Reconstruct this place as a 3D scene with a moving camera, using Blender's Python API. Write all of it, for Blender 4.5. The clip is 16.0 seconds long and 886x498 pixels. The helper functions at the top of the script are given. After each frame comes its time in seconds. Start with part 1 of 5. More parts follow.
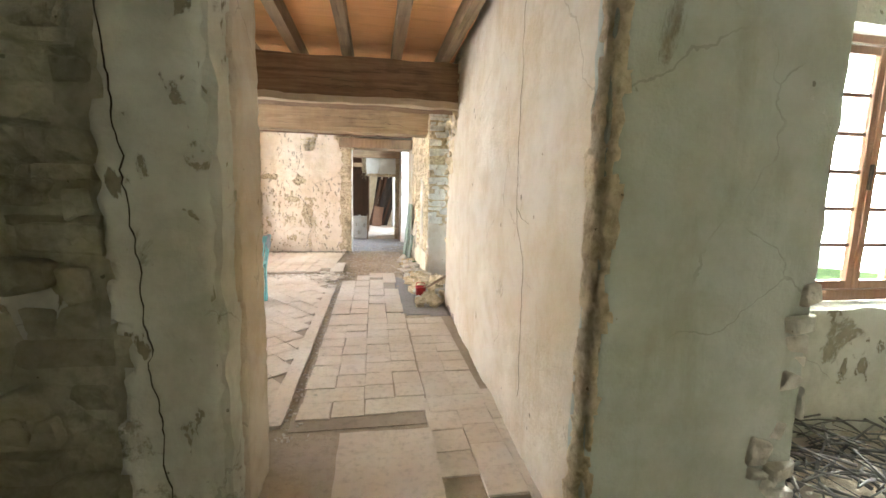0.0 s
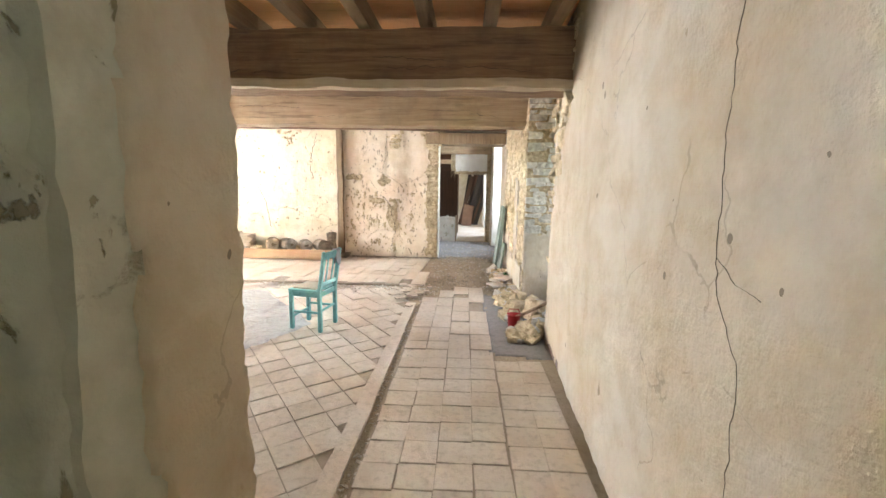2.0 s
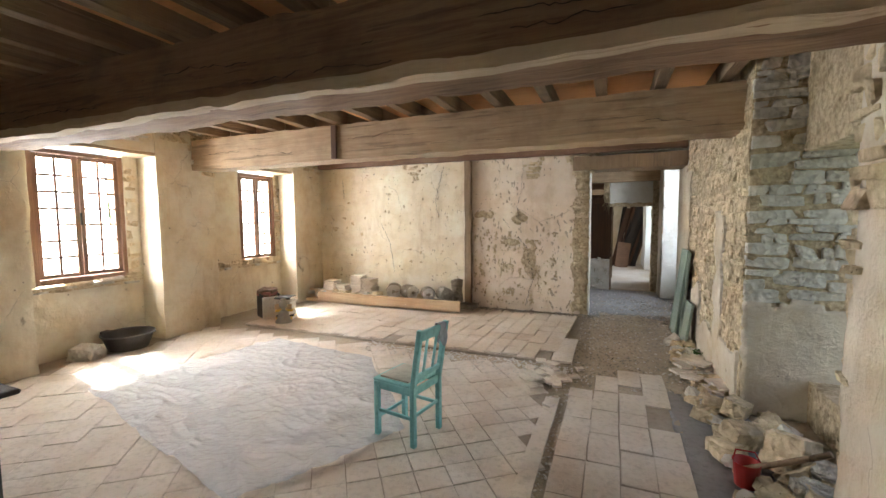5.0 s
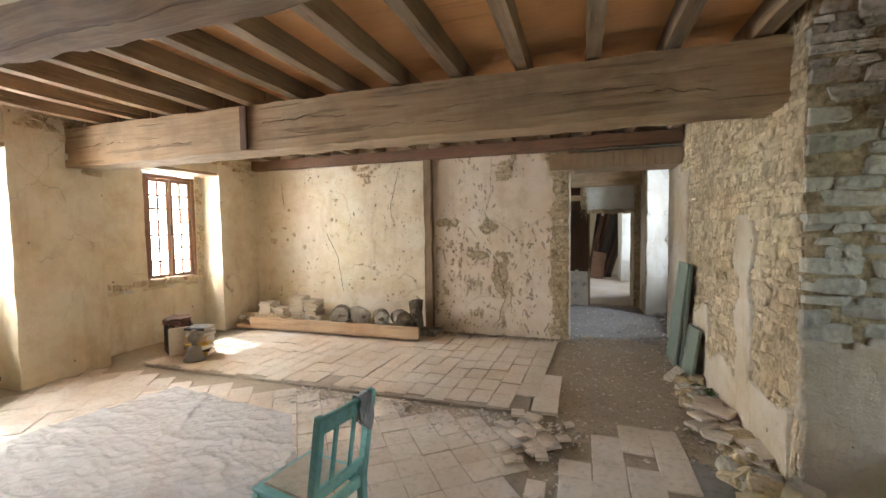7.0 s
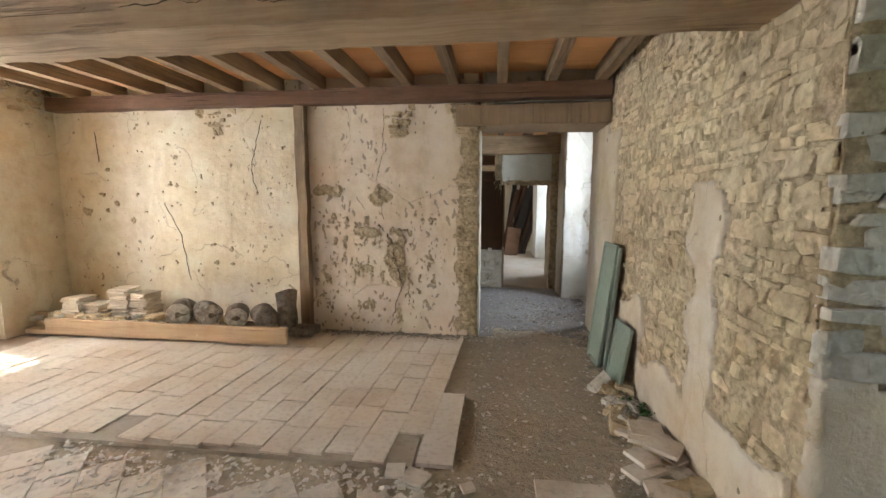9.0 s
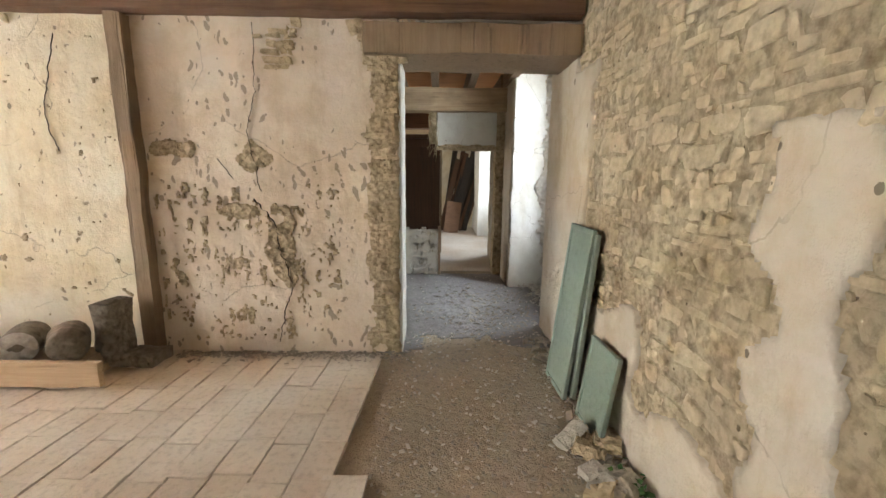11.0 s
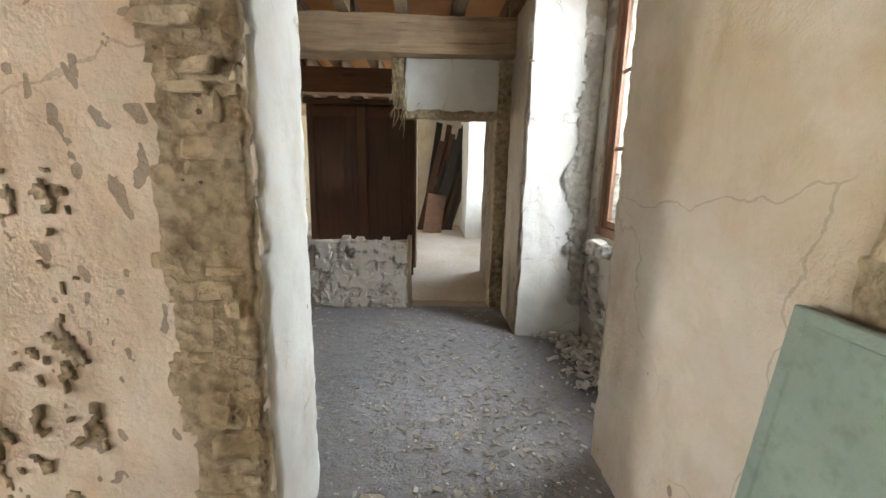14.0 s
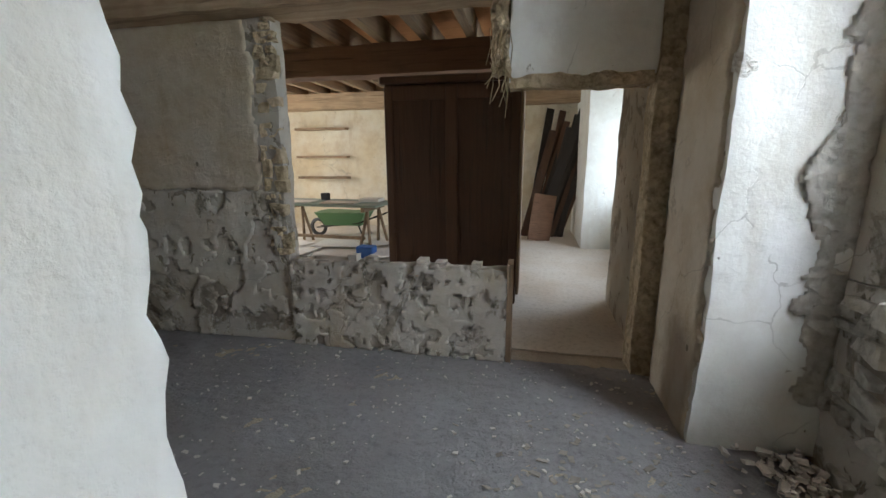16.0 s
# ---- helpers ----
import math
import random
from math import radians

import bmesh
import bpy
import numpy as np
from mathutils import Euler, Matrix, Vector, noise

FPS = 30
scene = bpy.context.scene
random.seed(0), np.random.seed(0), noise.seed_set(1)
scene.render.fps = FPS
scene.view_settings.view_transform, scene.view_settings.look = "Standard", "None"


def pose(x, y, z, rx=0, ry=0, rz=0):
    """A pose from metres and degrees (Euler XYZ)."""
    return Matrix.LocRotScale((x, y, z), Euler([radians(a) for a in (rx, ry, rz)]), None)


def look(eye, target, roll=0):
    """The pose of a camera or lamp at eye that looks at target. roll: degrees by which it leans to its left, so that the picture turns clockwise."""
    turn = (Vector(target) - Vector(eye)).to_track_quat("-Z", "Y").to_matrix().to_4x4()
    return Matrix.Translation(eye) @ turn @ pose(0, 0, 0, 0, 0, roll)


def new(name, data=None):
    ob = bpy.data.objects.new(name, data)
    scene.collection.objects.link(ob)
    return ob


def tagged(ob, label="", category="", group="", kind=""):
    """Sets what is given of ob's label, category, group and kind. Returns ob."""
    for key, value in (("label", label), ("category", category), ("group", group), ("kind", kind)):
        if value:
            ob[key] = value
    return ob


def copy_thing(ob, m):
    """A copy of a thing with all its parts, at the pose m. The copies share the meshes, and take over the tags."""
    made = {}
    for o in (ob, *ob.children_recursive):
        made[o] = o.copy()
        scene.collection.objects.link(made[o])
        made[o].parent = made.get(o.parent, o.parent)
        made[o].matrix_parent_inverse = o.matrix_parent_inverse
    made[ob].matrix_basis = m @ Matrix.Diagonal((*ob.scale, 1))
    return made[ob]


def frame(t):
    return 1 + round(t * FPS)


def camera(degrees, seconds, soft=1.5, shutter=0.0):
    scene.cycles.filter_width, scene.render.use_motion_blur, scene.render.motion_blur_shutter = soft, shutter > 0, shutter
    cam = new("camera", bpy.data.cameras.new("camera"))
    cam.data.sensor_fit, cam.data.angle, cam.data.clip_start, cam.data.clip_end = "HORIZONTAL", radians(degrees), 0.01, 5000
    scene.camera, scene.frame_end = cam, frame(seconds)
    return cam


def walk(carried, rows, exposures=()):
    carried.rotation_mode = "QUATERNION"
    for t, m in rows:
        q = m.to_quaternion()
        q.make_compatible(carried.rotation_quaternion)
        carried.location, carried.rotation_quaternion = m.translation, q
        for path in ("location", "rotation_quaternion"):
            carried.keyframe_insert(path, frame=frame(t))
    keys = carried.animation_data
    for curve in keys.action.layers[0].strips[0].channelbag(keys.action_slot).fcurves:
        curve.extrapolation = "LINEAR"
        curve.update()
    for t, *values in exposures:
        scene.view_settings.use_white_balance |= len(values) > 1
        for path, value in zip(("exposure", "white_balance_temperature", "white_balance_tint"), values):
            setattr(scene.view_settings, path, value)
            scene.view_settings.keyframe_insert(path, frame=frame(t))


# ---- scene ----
cam = camera(93.8, 16.0)
METRES, EYE, TILT, LEAN, TURN = 10.3, 1.5, 0.0, 0.0, -9.6
ROWS = [
    (0.0, 0.0, 0.0, 0.0, 0.2, -7.78, -1.44),
    (0.5, 0.0025, 0.0255, 0.0048, 1.32, -8.15, -1.31),
    (1.0, -0.0011, 0.0489, 0.0113, 3.23, -8.68, -1.42),
    (1.5, -0.0087, 0.0778, 0.0132, 5.59, -8.57, -1.82),
    (2.0, -0.0106, 0.1047, 0.0121, 12.71, -8.81, -0.96),
    (2.5, -0.0103, 0.1353, 0.0144, 17.06, -8.74, -0.2),
    (3.0, -0.0195, 0.161, 0.0134, 19.8, -8.17, -0.4),
    (3.5, -0.0337, 0.1866, 0.0169, 23.42, -8.36, -1.29),
    (4.0, -0.0399, 0.209, 0.018, 27.32, -7.63, -0.84),
    (4.2, -0.0430, 0.2183, 0.0182, 29.2, -6.9, -0.5),
    (6.3, -0.0825, 0.3225, 0.0205, 32.7, -2.6, 0.5),
    (6.5, -0.0865, 0.3343, 0.0205, 32.52, -2.62, 0.61),
    (7.0, -0.0975, 0.3638, 0.018, 27.89, -2.97, 0.81),
    (7.5, -0.1094, 0.3939, 0.0186, 26.4, -3.91, 0.86),
    (8.0, -0.1109, 0.424, 0.0161, 25.59, -5.29, 0.56),
    (8.5, -0.1107, 0.4596, 0.0146, 20.11, -6.7, -0.1),
    (9.0, -0.1141, 0.4939, 0.0135, 16.98, -6.64, -0.14),
    (9.2, -0.1145, 0.5075, 0.0132, 16.2, -6.7, -0.15),
    (11.5, -0.1264, 0.6614, 0.0067, 7.94, -11.57, -0.61),
    (12.0, -0.1278, 0.6946, 0.0072, 7.37, -12.37, -0.66),
    (12.5, -0.1339, 0.7292, 0.0066, 7.03, -12.34, -0.99),
    (13.0, -0.1351, 0.7653, 0.0048, 7.02, -12.11, -1.02),
    (13.5, -0.1376, 0.8061, 0.0049, 7.12, -12.28, -0.99),
    (14.0, -0.1455, 0.8451, 0.0019, 7.29, -11.8, -1.15),
    (14.5, -0.1504, 0.88, 0.0014, 7.79, -12.11, -1.43),
    (15.0, -0.1516, 0.9166, 0.0008, 10.26, -12.32, -0.68),
    (15.5, -0.161, 0.9444, -0.0009, 13.62, -12.1, -0.24),
    (16.0, -0.1717, 0.9702, -0.0002, 21.19, -12.43, 0.32),
]
EXPOSURES = [(0.0, 2.8, 6150, 10), (1.0, 2.7, 6150, 10), (2.0, 2.55, 6150, 10), (3.0, 1.72, 6150, 10), (3.5, 1.58, 6150, 10), (4.0, 1.53, 6150, 10), (6.5, 1.32, 6350, 10), (8.0, 1.2, 6400, 10), (9.0, 1.33, 6400, 10), (11.5, 1.67, 6600, 10), (13.0, 1.72, 6600, 10), (14.5, 1.7, 6400, 10), (15.0, 1.5, 6200, 10), (15.5, 1.1, 6000, 10), (16.0, 1.2, 6150, 10)]
walk(cam, [(t, pose(0, 0, EYE, TILT, LEAN, TURN) @ pose(METRES * x, METRES * y, METRES * z, 90 + pitch, roll, yaw)) for t, x, y, z, yaw, pitch, roll in ROWS], EXPOSURES)

# ---- light ----
world = bpy.data.worlds.new("sky")
scene.world = world
world.use_nodes = True
wn = world.node_tree.nodes
sky = wn.new("ShaderNodeTexSky")
sky.sky_type, sky.sun_disc = "NISHITA", False
sky.sun_elevation, sky.sun_rotation = radians(51.8), radians(-77.6)
world.node_tree.links.new(sky.outputs[0], wn["Background"].inputs[0])
wn["Background"].inputs[1].default_value = 0.06
sun = new("sun", bpy.data.lights.new("sun", "SUN"))
sun.data.energy, sun.data.angle, sun.data.color = 5.0, radians(0.5), (1.0, 0.95, 0.86)
sun.matrix_world = look((-6, 1, 7), (-6 + 1.0, 1 - 0.22, 7 - 1.30))


def window_light(x, y, z, tx, ty, tz, w, h, power, color=(0.93, 0.97, 1.0)):
    """Sky light coming in at a window opening, or added fill light."""
    d = bpy.data.lights.new("window_light", "AREA")
    d.shape, d.size, d.size_y, d.energy, d.color = "RECTANGLE", w, h, power, color
    o = new("window_light", d)
    o.matrix_world = look((x, y, z), (tx, ty, tz))
    return o


window_light(-6.85, 5.85, 1.75, 0, 5.9, 2.3, 1.1, 1.7, 100.0, (1.0, 0.98, 0.95))
window_light(-8.0, 5.8, 3.3, -4.2, 5.8, 0.3, 1.8, 1.6, 20.0, (0.97, 0.98, 1.0))
window_light(-6.85, 8.7, 1.75, 0, 9.0, 2.3, 1.0, 1.7, 104.0, (1.0, 0.98, 0.95))
window_light(-8.0, 8.7, 3.3, -4.2, 8.7, 0.3, 1.8, 1.6, 20.0, (0.97, 0.98, 1.0))
window_light(2.0, 6.1, 1.2, 0, 6.1, 0.6, 1.1, 2.0, 2.4, (0.92, 0.95, 1.0))
window_light(2.1, 11.3, 2.3, 0, 11.3, 0.6, 1.0, 0.9, 23.2, (0.88, 0.93, 1.0))
window_light(2.2, 15.9, 1.6, 0, 15.9, 0.8, 1.4, 1.6, 34.0, (0.85, 0.92, 1.0))
# fill lamp added to brighten the far room; no window is known here
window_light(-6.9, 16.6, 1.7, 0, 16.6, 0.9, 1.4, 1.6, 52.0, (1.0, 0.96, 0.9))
window_light(3.1, 2.75, 1.8, -1.2, -0.6, 1.0, 1.2, 1.6, 76.0, (0.95, 1.0, 0.95))

# ---- materials ----


def mat(name, base, rough=0.85, metal=0.0):
    m = bpy.data.materials.new(name)
    m.use_nodes = True
    b = m.node_tree.nodes["Principled BSDF"]
    b.inputs["Base Color"].default_value = (*base, 1)
    b.inputs["Roughness"].default_value, b.inputs["Metallic"].default_value = rough, metal
    return m


class Net:
    """Short hand for wiring the nodes of one material."""

    def __init__(self, m):
        self.t = m.node_tree
        self.b = m.node_tree.nodes["Principled BSDF"]
        co = self.t.nodes.new("ShaderNodeTexCoord")
        self.co = co.outputs["Object"]
        g = self.t.nodes.new("ShaderNodeNewGeometry")
        self.pos, self.island = g.outputs["Position"], g.outputs["Random Per Island"]
        self.rand = self.t.nodes.new("ShaderNodeObjectInfo").outputs["Random"]

    def link(self, a, b):
        self.t.links.new(a, b)

    def stretch(self, vec, s):
        n = self.t.nodes.new("ShaderNodeMapping")
        n.inputs["Scale"].default_value = s
        self.link(vec, n.inputs["Vector"])
        return n.outputs[0]

    def noise(self, scale, detail=5, vec=None, rough=0.6, dist=0.0):
        n = self.t.nodes.new("ShaderNodeTexNoise")
        n.inputs["Scale"].default_value, n.inputs["Detail"].default_value = scale, detail
        n.inputs["Roughness"].default_value, n.inputs["Distortion"].default_value = rough, dist
        self.link(vec if vec is not None else self.pos, n.inputs["Vector"])
        return n.outputs[0]

    def cells(self, scale, vec=None, feature="F1", out="Distance"):
        n = self.t.nodes.new("ShaderNodeTexVoronoi")
        n.feature = feature
        n.inputs["Scale"].default_value = scale
        self.link(vec if vec is not None else self.pos, n.inputs["Vector"])
        return n.outputs[out]

    def ramp(self, fac, *stops):
        n = self.t.nodes.new("ShaderNodeValToRGB")
        e = n.color_ramp.elements
        while len(e) < len(stops):
            e.new(0.5)
        for s, (p, c) in zip(e, stops):
            s.position = p
            s.color = (*c, 1) if isinstance(c, tuple) else (c, c, c, 1)
        self.link(fac, n.inputs[0])
        return n.outputs[0]

    def mix(self, fac, a, b, mode="MIX"):
        n = self.t.nodes.new("ShaderNodeMix")
        n.data_type, n.blend_type = "RGBA", mode
        for v, i in ((fac, 0), (a, 6), (b, 7)):
            if isinstance(v, (int, float)):
                n.inputs[i].default_value = v if i == 0 else (v, v, v, 1)
            elif isinstance(v, tuple):
                n.inputs[i].default_value = (*v, 1)
            else:
                self.link(v, n.inputs[i])
        return n.outputs[2]

    def maths(self, op, a, b=0.0):
        n = self.t.nodes.new("ShaderNodeMath")
        n.operation = op
        for v, i in ((a, 0), (b, 1)):
            if isinstance(v, (int, float)):
                n.inputs[i].default_value = v
            else:
                self.link(v, n.inputs[i])
        return n.outputs[0]

    def axis(self, i):
        n = self.t.nodes.new("ShaderNodeSeparateXYZ")
        self.link(self.pos, n.inputs[0])
        return n.outputs[i]

    def color(self, c):
        self.link(c, self.b.inputs["Base Color"])

    def rough(self, c):
        self.link(c, self.b.inputs["Roughness"])

    def bump(self, height, dist=0.01, strength=1.0):
        n = self.t.nodes.new("ShaderNodeBump")
        n.inputs["Distance"].default_value, n.inputs["Strength"].default_value = dist, strength
        self.link(height, n.inputs["Height"])
        self.link(n.outputs[0], self.b.inputs["Normal"])


def plaster(name, light, tint, under, wear=0.62, pits=0.5, stain=(0.45, 0.33, 0.18), relief=0.03, peck=0.0):
    """Old lime plaster: clouded tint, stains, pits and lost patches that bare the render below."""
    m = mat(name, light, 0.92)
    n = Net(m)
    clouds = n.ramp(n.noise(0.9, 6), (0.38, 0.0), (0.66, 1.0))
    fine = n.ramp(n.noise(9, 8), (0.3, 0.0), (0.75, 1.0))
    c = n.mix(clouds, light, tint)
    c = n.mix(n.maths("MULTIPLY", fine, 0.25), c, tuple(v * 0.72 for v in light))
    drip = n.ramp(n.noise(2.2, 6, n.stretch(n.pos, (1.6, 1.6, 0.35)), 0.65), (0.56, 0.0), (0.72, 1.0))
    c = n.mix(n.maths("MULTIPLY", drip, 0.45), c, stain)
    lost = n.ramp(n.noise(1.7, 9, None, 0.66, 0.4), (wear, 0.0), (wear + 0.04, 0.85))
    chips = n.ramp(n.noise(7.5, 6, n.stretch(n.pos, (1.0, 1.0, 0.7)), 0.6, 0.5), (wear + 0.045, 0.0), (wear + 0.07, 0.9))
    lost = n.maths("MAXIMUM", lost, chips)
    u = n.mix(n.ramp(n.noise(14, 6), (0.35, 0.0), (0.7, 1.0)), under, tuple(v * 0.6 for v in under))
    dirt = n.ramp(n.noise(3.6, 8, None, 0.7), (0.46, 0.0), (0.70, 1.0))
    c = n.mix(n.maths("MULTIPLY", dirt, 0.38), c, tuple(v * k for v, k in zip(stain, (1.1, 1.15, 1.3))))
    bleach = n.ramp(n.noise(1.3, 7, None, 0.65, 0.3), (0.55, 0.0), (0.68, 0.55))
    c = n.mix(bleach, c, tuple(min(0.9, v * 1.12 + 0.03) for v in light))
    wav = n.t.nodes.new("ShaderNodeVectorMath")
    wav.operation = "ADD"
    wob_n = n.t.nodes.new("ShaderNodeTexNoise")
    wob_n.inputs["Scale"].default_value, wob_n.inputs["Detail"].default_value = 2.0, 5
    wav.operation = "MULTIPLY_ADD"
    wav.inputs[1].default_value = (0.5, 0.5, 0.5)
    n.link(n.pos, wob_n.inputs["Vector"])
    n.link(wob_n.outputs["Color"], wav.inputs[0])
    n.link(n.pos, wav.inputs[2])
    hair = n.maths("LESS_THAN", n.cells(0.9, wav.outputs[0], "DISTANCE_TO_EDGE"), 0.0035)
    hair = n.maths("MULTIPLY", hair, n.ramp(n.noise(1.5, 3), (0.48, 0.0), (0.54, 1.0)))
    c = n.mix(n.maths("MULTIPLY", hair, 0.28), c, tuple(v * 0.4 for v in under))
    c = n.mix(lost, c, u)
    spot = n.cells(5.5, n.stretch(n.pos, (1.0, 1.0, 0.75)))
    size = n.ramp(n.noise(2.0, 3), (0.42, 0.0), (0.75, pits * 0.14))
    pit = n.maths("LESS_THAN", n.maths("ADD", spot, n.maths("MULTIPLY", n.noise(40, 3), 0.05)), n.maths("ADD", size, 0.042))
    c = n.mix(n.maths("MULTIPLY", pit, 0.75), c, tuple(v * 0.35 for v in under))
    if peck:
        marks = n.cells(15.0, n.stretch(wav.outputs[0], (1.0, 1.0, 0.42)))
        zone = n.ramp(n.noise(1.1, 4, None, 0.6), (0.36, 0.06), (0.58, peck))
        marks = n.maths("LESS_THAN", n.maths("ADD", marks, n.maths("MULTIPLY", n.noise(30, 4), 0.2)), zone)
        c = n.mix(n.maths("MULTIPLY", marks, 0.7), c, tuple(v * 0.62 for v in under))
        pit = n.maths("MAXIMUM", pit, marks)
    n.color(c)
    h = n.maths("ADD", n.maths("MULTIPLY", n.noise(7, 9), 0.55), n.maths("MULTIPLY", n.noise(60, 4), 0.12))
    h = n.maths("SUBTRACT", h, n.maths("MULTIPLY", lost, 0.4))
    h = n.maths("SUBTRACT", h, n.maths("MULTIPLY", n.maths("MAXIMUM", pit, hair), 0.5))
    n.bump(h, relief, 1.0)
    return m


def rubble(name, a, b, c2, scale=9.0, rnd=True):
    """Rough limestone and mortar."""
    m = mat(name, a, 0.93)
    n = Net(m)
    c = n.mix(n.ramp(n.noise(3.0, 7), (0.35, 0.0), (0.68, 1.0)), a, b)
    c = n.mix(n.ramp(n.noise(scale * 2.5, 8), (0.45, 0.0), (0.72, 0.85)), c, c2)
    c = n.mix(n.ramp(n.noise(scale * 0.8, 9, None, 0.7), (0.52, 0.0), (0.66, 0.8)), c, c2)
    if rnd:
        c = n.mix(0.4, c, n.mix(n.rand, tuple(v * 0.72 for v in a), tuple(min(1, v * 1.3) for v in b)))
    holes = n.maths("LESS_THAN", n.maths("ADD", n.cells(scale * 1.6), n.maths("MULTIPLY", n.noise(scale * 4, 5), 0.35)), n.ramp(n.noise(2.3, 4), (0.42, 0.12), (0.7, 0.36)))
    c = n.mix(n.maths("MULTIPLY", holes, 0.7), c, tuple(v * 0.45 for v in c2))
    n.color(c)
    n.bump(n.maths("ADD", n.noise(scale, 10, None, 0.72), n.maths("MULTIPLY", n.maths("SUBTRACT", n.cells(scale * 2.2), holes), 0.6)), 0.06, 1.0)
    return m


def wood(name, a, b, axis=0, rough=0.8, dirt=(0.05, 0.035, 0.025)):
    """Sawn or hewn timber, grain along the given axis."""
    m = mat(name, a, rough)
    n = Net(m)
    s = [14.0, 14.0, 14.0]
    s[axis] = 0.7
    grain = n.noise(2.2, 9, n.stretch(n.pos, s), 0.65, 0.6)
    c = n.mix(n.ramp(grain, (0.34, 0.0), (0.66, 1.0)), a, b)
    c = n.mix(n.ramp(n.noise(2.4, 6), (0.5, 0.0), (0.78, 0.75)), c, dirt)
    chk = n.ramp(n.noise(3.0, 4, n.stretch(n.pos, [v * 0.55 for v in s]), 0.5), (0.60, 0.0), (0.66, 1.0))
    c = n.mix(n.maths("MULTIPLY", chk, 0.5), c, dirt)
    n.color(n.mix(0.35, c, n.mix(n.rand, tuple(v * 0.7 for v in a), tuple(min(1, v * 1.2) for v in b))))
    n.bump(n.maths("SUBTRACT", grain, n.maths("MULTIPLY", chk, 0.7)), 0.008, 0.9)
    return m


def dusty(name, a, b, dust, amount=0.5, rough=0.9, scale=5.0, relief=0.008):
    """Fired clay or earth under a film of dust."""
    m = mat(name, a, rough)
    n = Net(m)
    c = n.mix(n.maths("FRACT", n.maths("ADD", n.rand, n.island)), a, b)
    c = n.mix(n.ramp(n.noise(1.1, 7), (0.35, 0.1), (0.62, amount + 0.35)), c, dust)
    c = n.mix(n.ramp(n.noise(scale * 5, 8), (0.5, 0.0), (0.78, 0.45)), c, tuple(v * 0.45 for v in a))
    n.color(c)
    n.bump(n.maths("ADD", n.noise(scale * 3, 8), n.maths("MULTIPLY", n.noise(90, 3), 0.25)), relief, 0.9)
    return m


M_PLASTER = plaster("cream_plaster", (0.61, 0.55, 0.46), (0.54, 0.44, 0.30), (0.34, 0.27, 0.18), 0.68, 0.9, (0.38, 0.27, 0.14), 0.045)
M_WINDOWWALL = plaster("yellow_plaster", (0.80, 0.75, 0.63), (0.74, 0.63, 0.42), (0.42, 0.35, 0.25), 0.66, 0.6)
M_BACK = plaster("pink_plaster", (0.82, 0.73, 0.63), (0.76, 0.62, 0.47), (0.42, 0.32, 0.22), 0.67, 0.7, peck=0.42)
M_BACKCREAM = plaster("cream_flaking_plaster", (0.86, 0.79, 0.66), (0.80, 0.69, 0.47), (0.38, 0.29, 0.19), 0.68, 0.9, peck=0.26)
M_PALE = plaster("pale_plaster", (0.83, 0.84, 0.80), (0.76, 0.75, 0.69), (0.48, 0.43, 0.34), 0.635, 0.45, (0.55, 0.50, 0.40), 0.018)
M_CLAY = plaster("grey_clay_render", (0.58, 0.55, 0.49), (0.48, 0.44, 0.37), (0.36, 0.31, 0.24), 0.56, 0.8)
M_GREY = plaster("grey_plaster", (0.62, 0.62, 0.54), (0.48, 0.45, 0.35), (0.30, 0.26, 0.17), 0.57, 0.4, (0.25, 0.24, 0.16))
M_DAMP = plaster("damp_grey_plaster", (0.47, 0.49, 0.44), (0.39, 0.40, 0.32), (0.26, 0.23, 0.15), 0.66, 0.8, (0.24, 0.23, 0.14), 0.02)
M_MORTAR = rubble("earth_mortar", (0.57, 0.46, 0.29), (0.68, 0.57, 0.40), (0.30, 0.22, 0.13), 9, False)
M_STONE = rubble("tan_limestone", (0.60, 0.48, 0.30), (0.72, 0.61, 0.43), (0.36, 0.27, 0.15), 8)
M_WHITESTONE = rubble("pale_limestone", (0.62, 0.59, 0.52), (0.72, 0.69, 0.62), (0.45, 0.40, 0.31), 8)
M_DARKSTONE = rubble("mossy_stone", (0.36, 0.33, 0.23), (0.47, 0.43, 0.31), (0.20, 0.20, 0.12), 7)
M_BEAM = wood("hewn_oak", (0.33, 0.215, 0.125), (0.54, 0.41, 0.27), 0, 0.85)
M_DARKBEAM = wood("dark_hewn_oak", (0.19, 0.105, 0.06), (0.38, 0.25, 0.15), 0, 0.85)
M_SPLIT = wood("pale_split_oak", (0.44, 0.34, 0.23), (0.58, 0.48, 0.35), 0, 0.9, (0.20, 0.13, 0.08))
M_JOIST = wood("joist_wood", (0.20, 0.13, 0.08), (0.36, 0.26, 0.16), 1, 0.85)
M_PLATE = wood("red_brown_wood", (0.17, 0.09, 0.055), (0.26, 0.15, 0.09), 0, 0.8)
M_BOARD = wood("orange_ceiling_board", (0.74, 0.37, 0.16), (0.82, 0.46, 0.22), 0, 0.8, (0.48, 0.22, 0.10))
M_POST = wood("upright_wood", (0.25, 0.17, 0.10), (0.36, 0.26, 0.17), 2, 0.8)
M_FRAME = wood("window_wood", (0.22, 0.11, 0.06), (0.32, 0.17, 0.10), 2, 0.6)
M_PLANK = wood("pale_plank", (0.44, 0.29, 0.17), (0.60, 0.44, 0.28), 0, 0.8, (0.25, 0.15, 0.08))
M_DARKWOOD = wood("dark_wardrobe_wood", (0.085, 0.042, 0.024), (0.13, 0.065, 0.036), 2, 0.5)
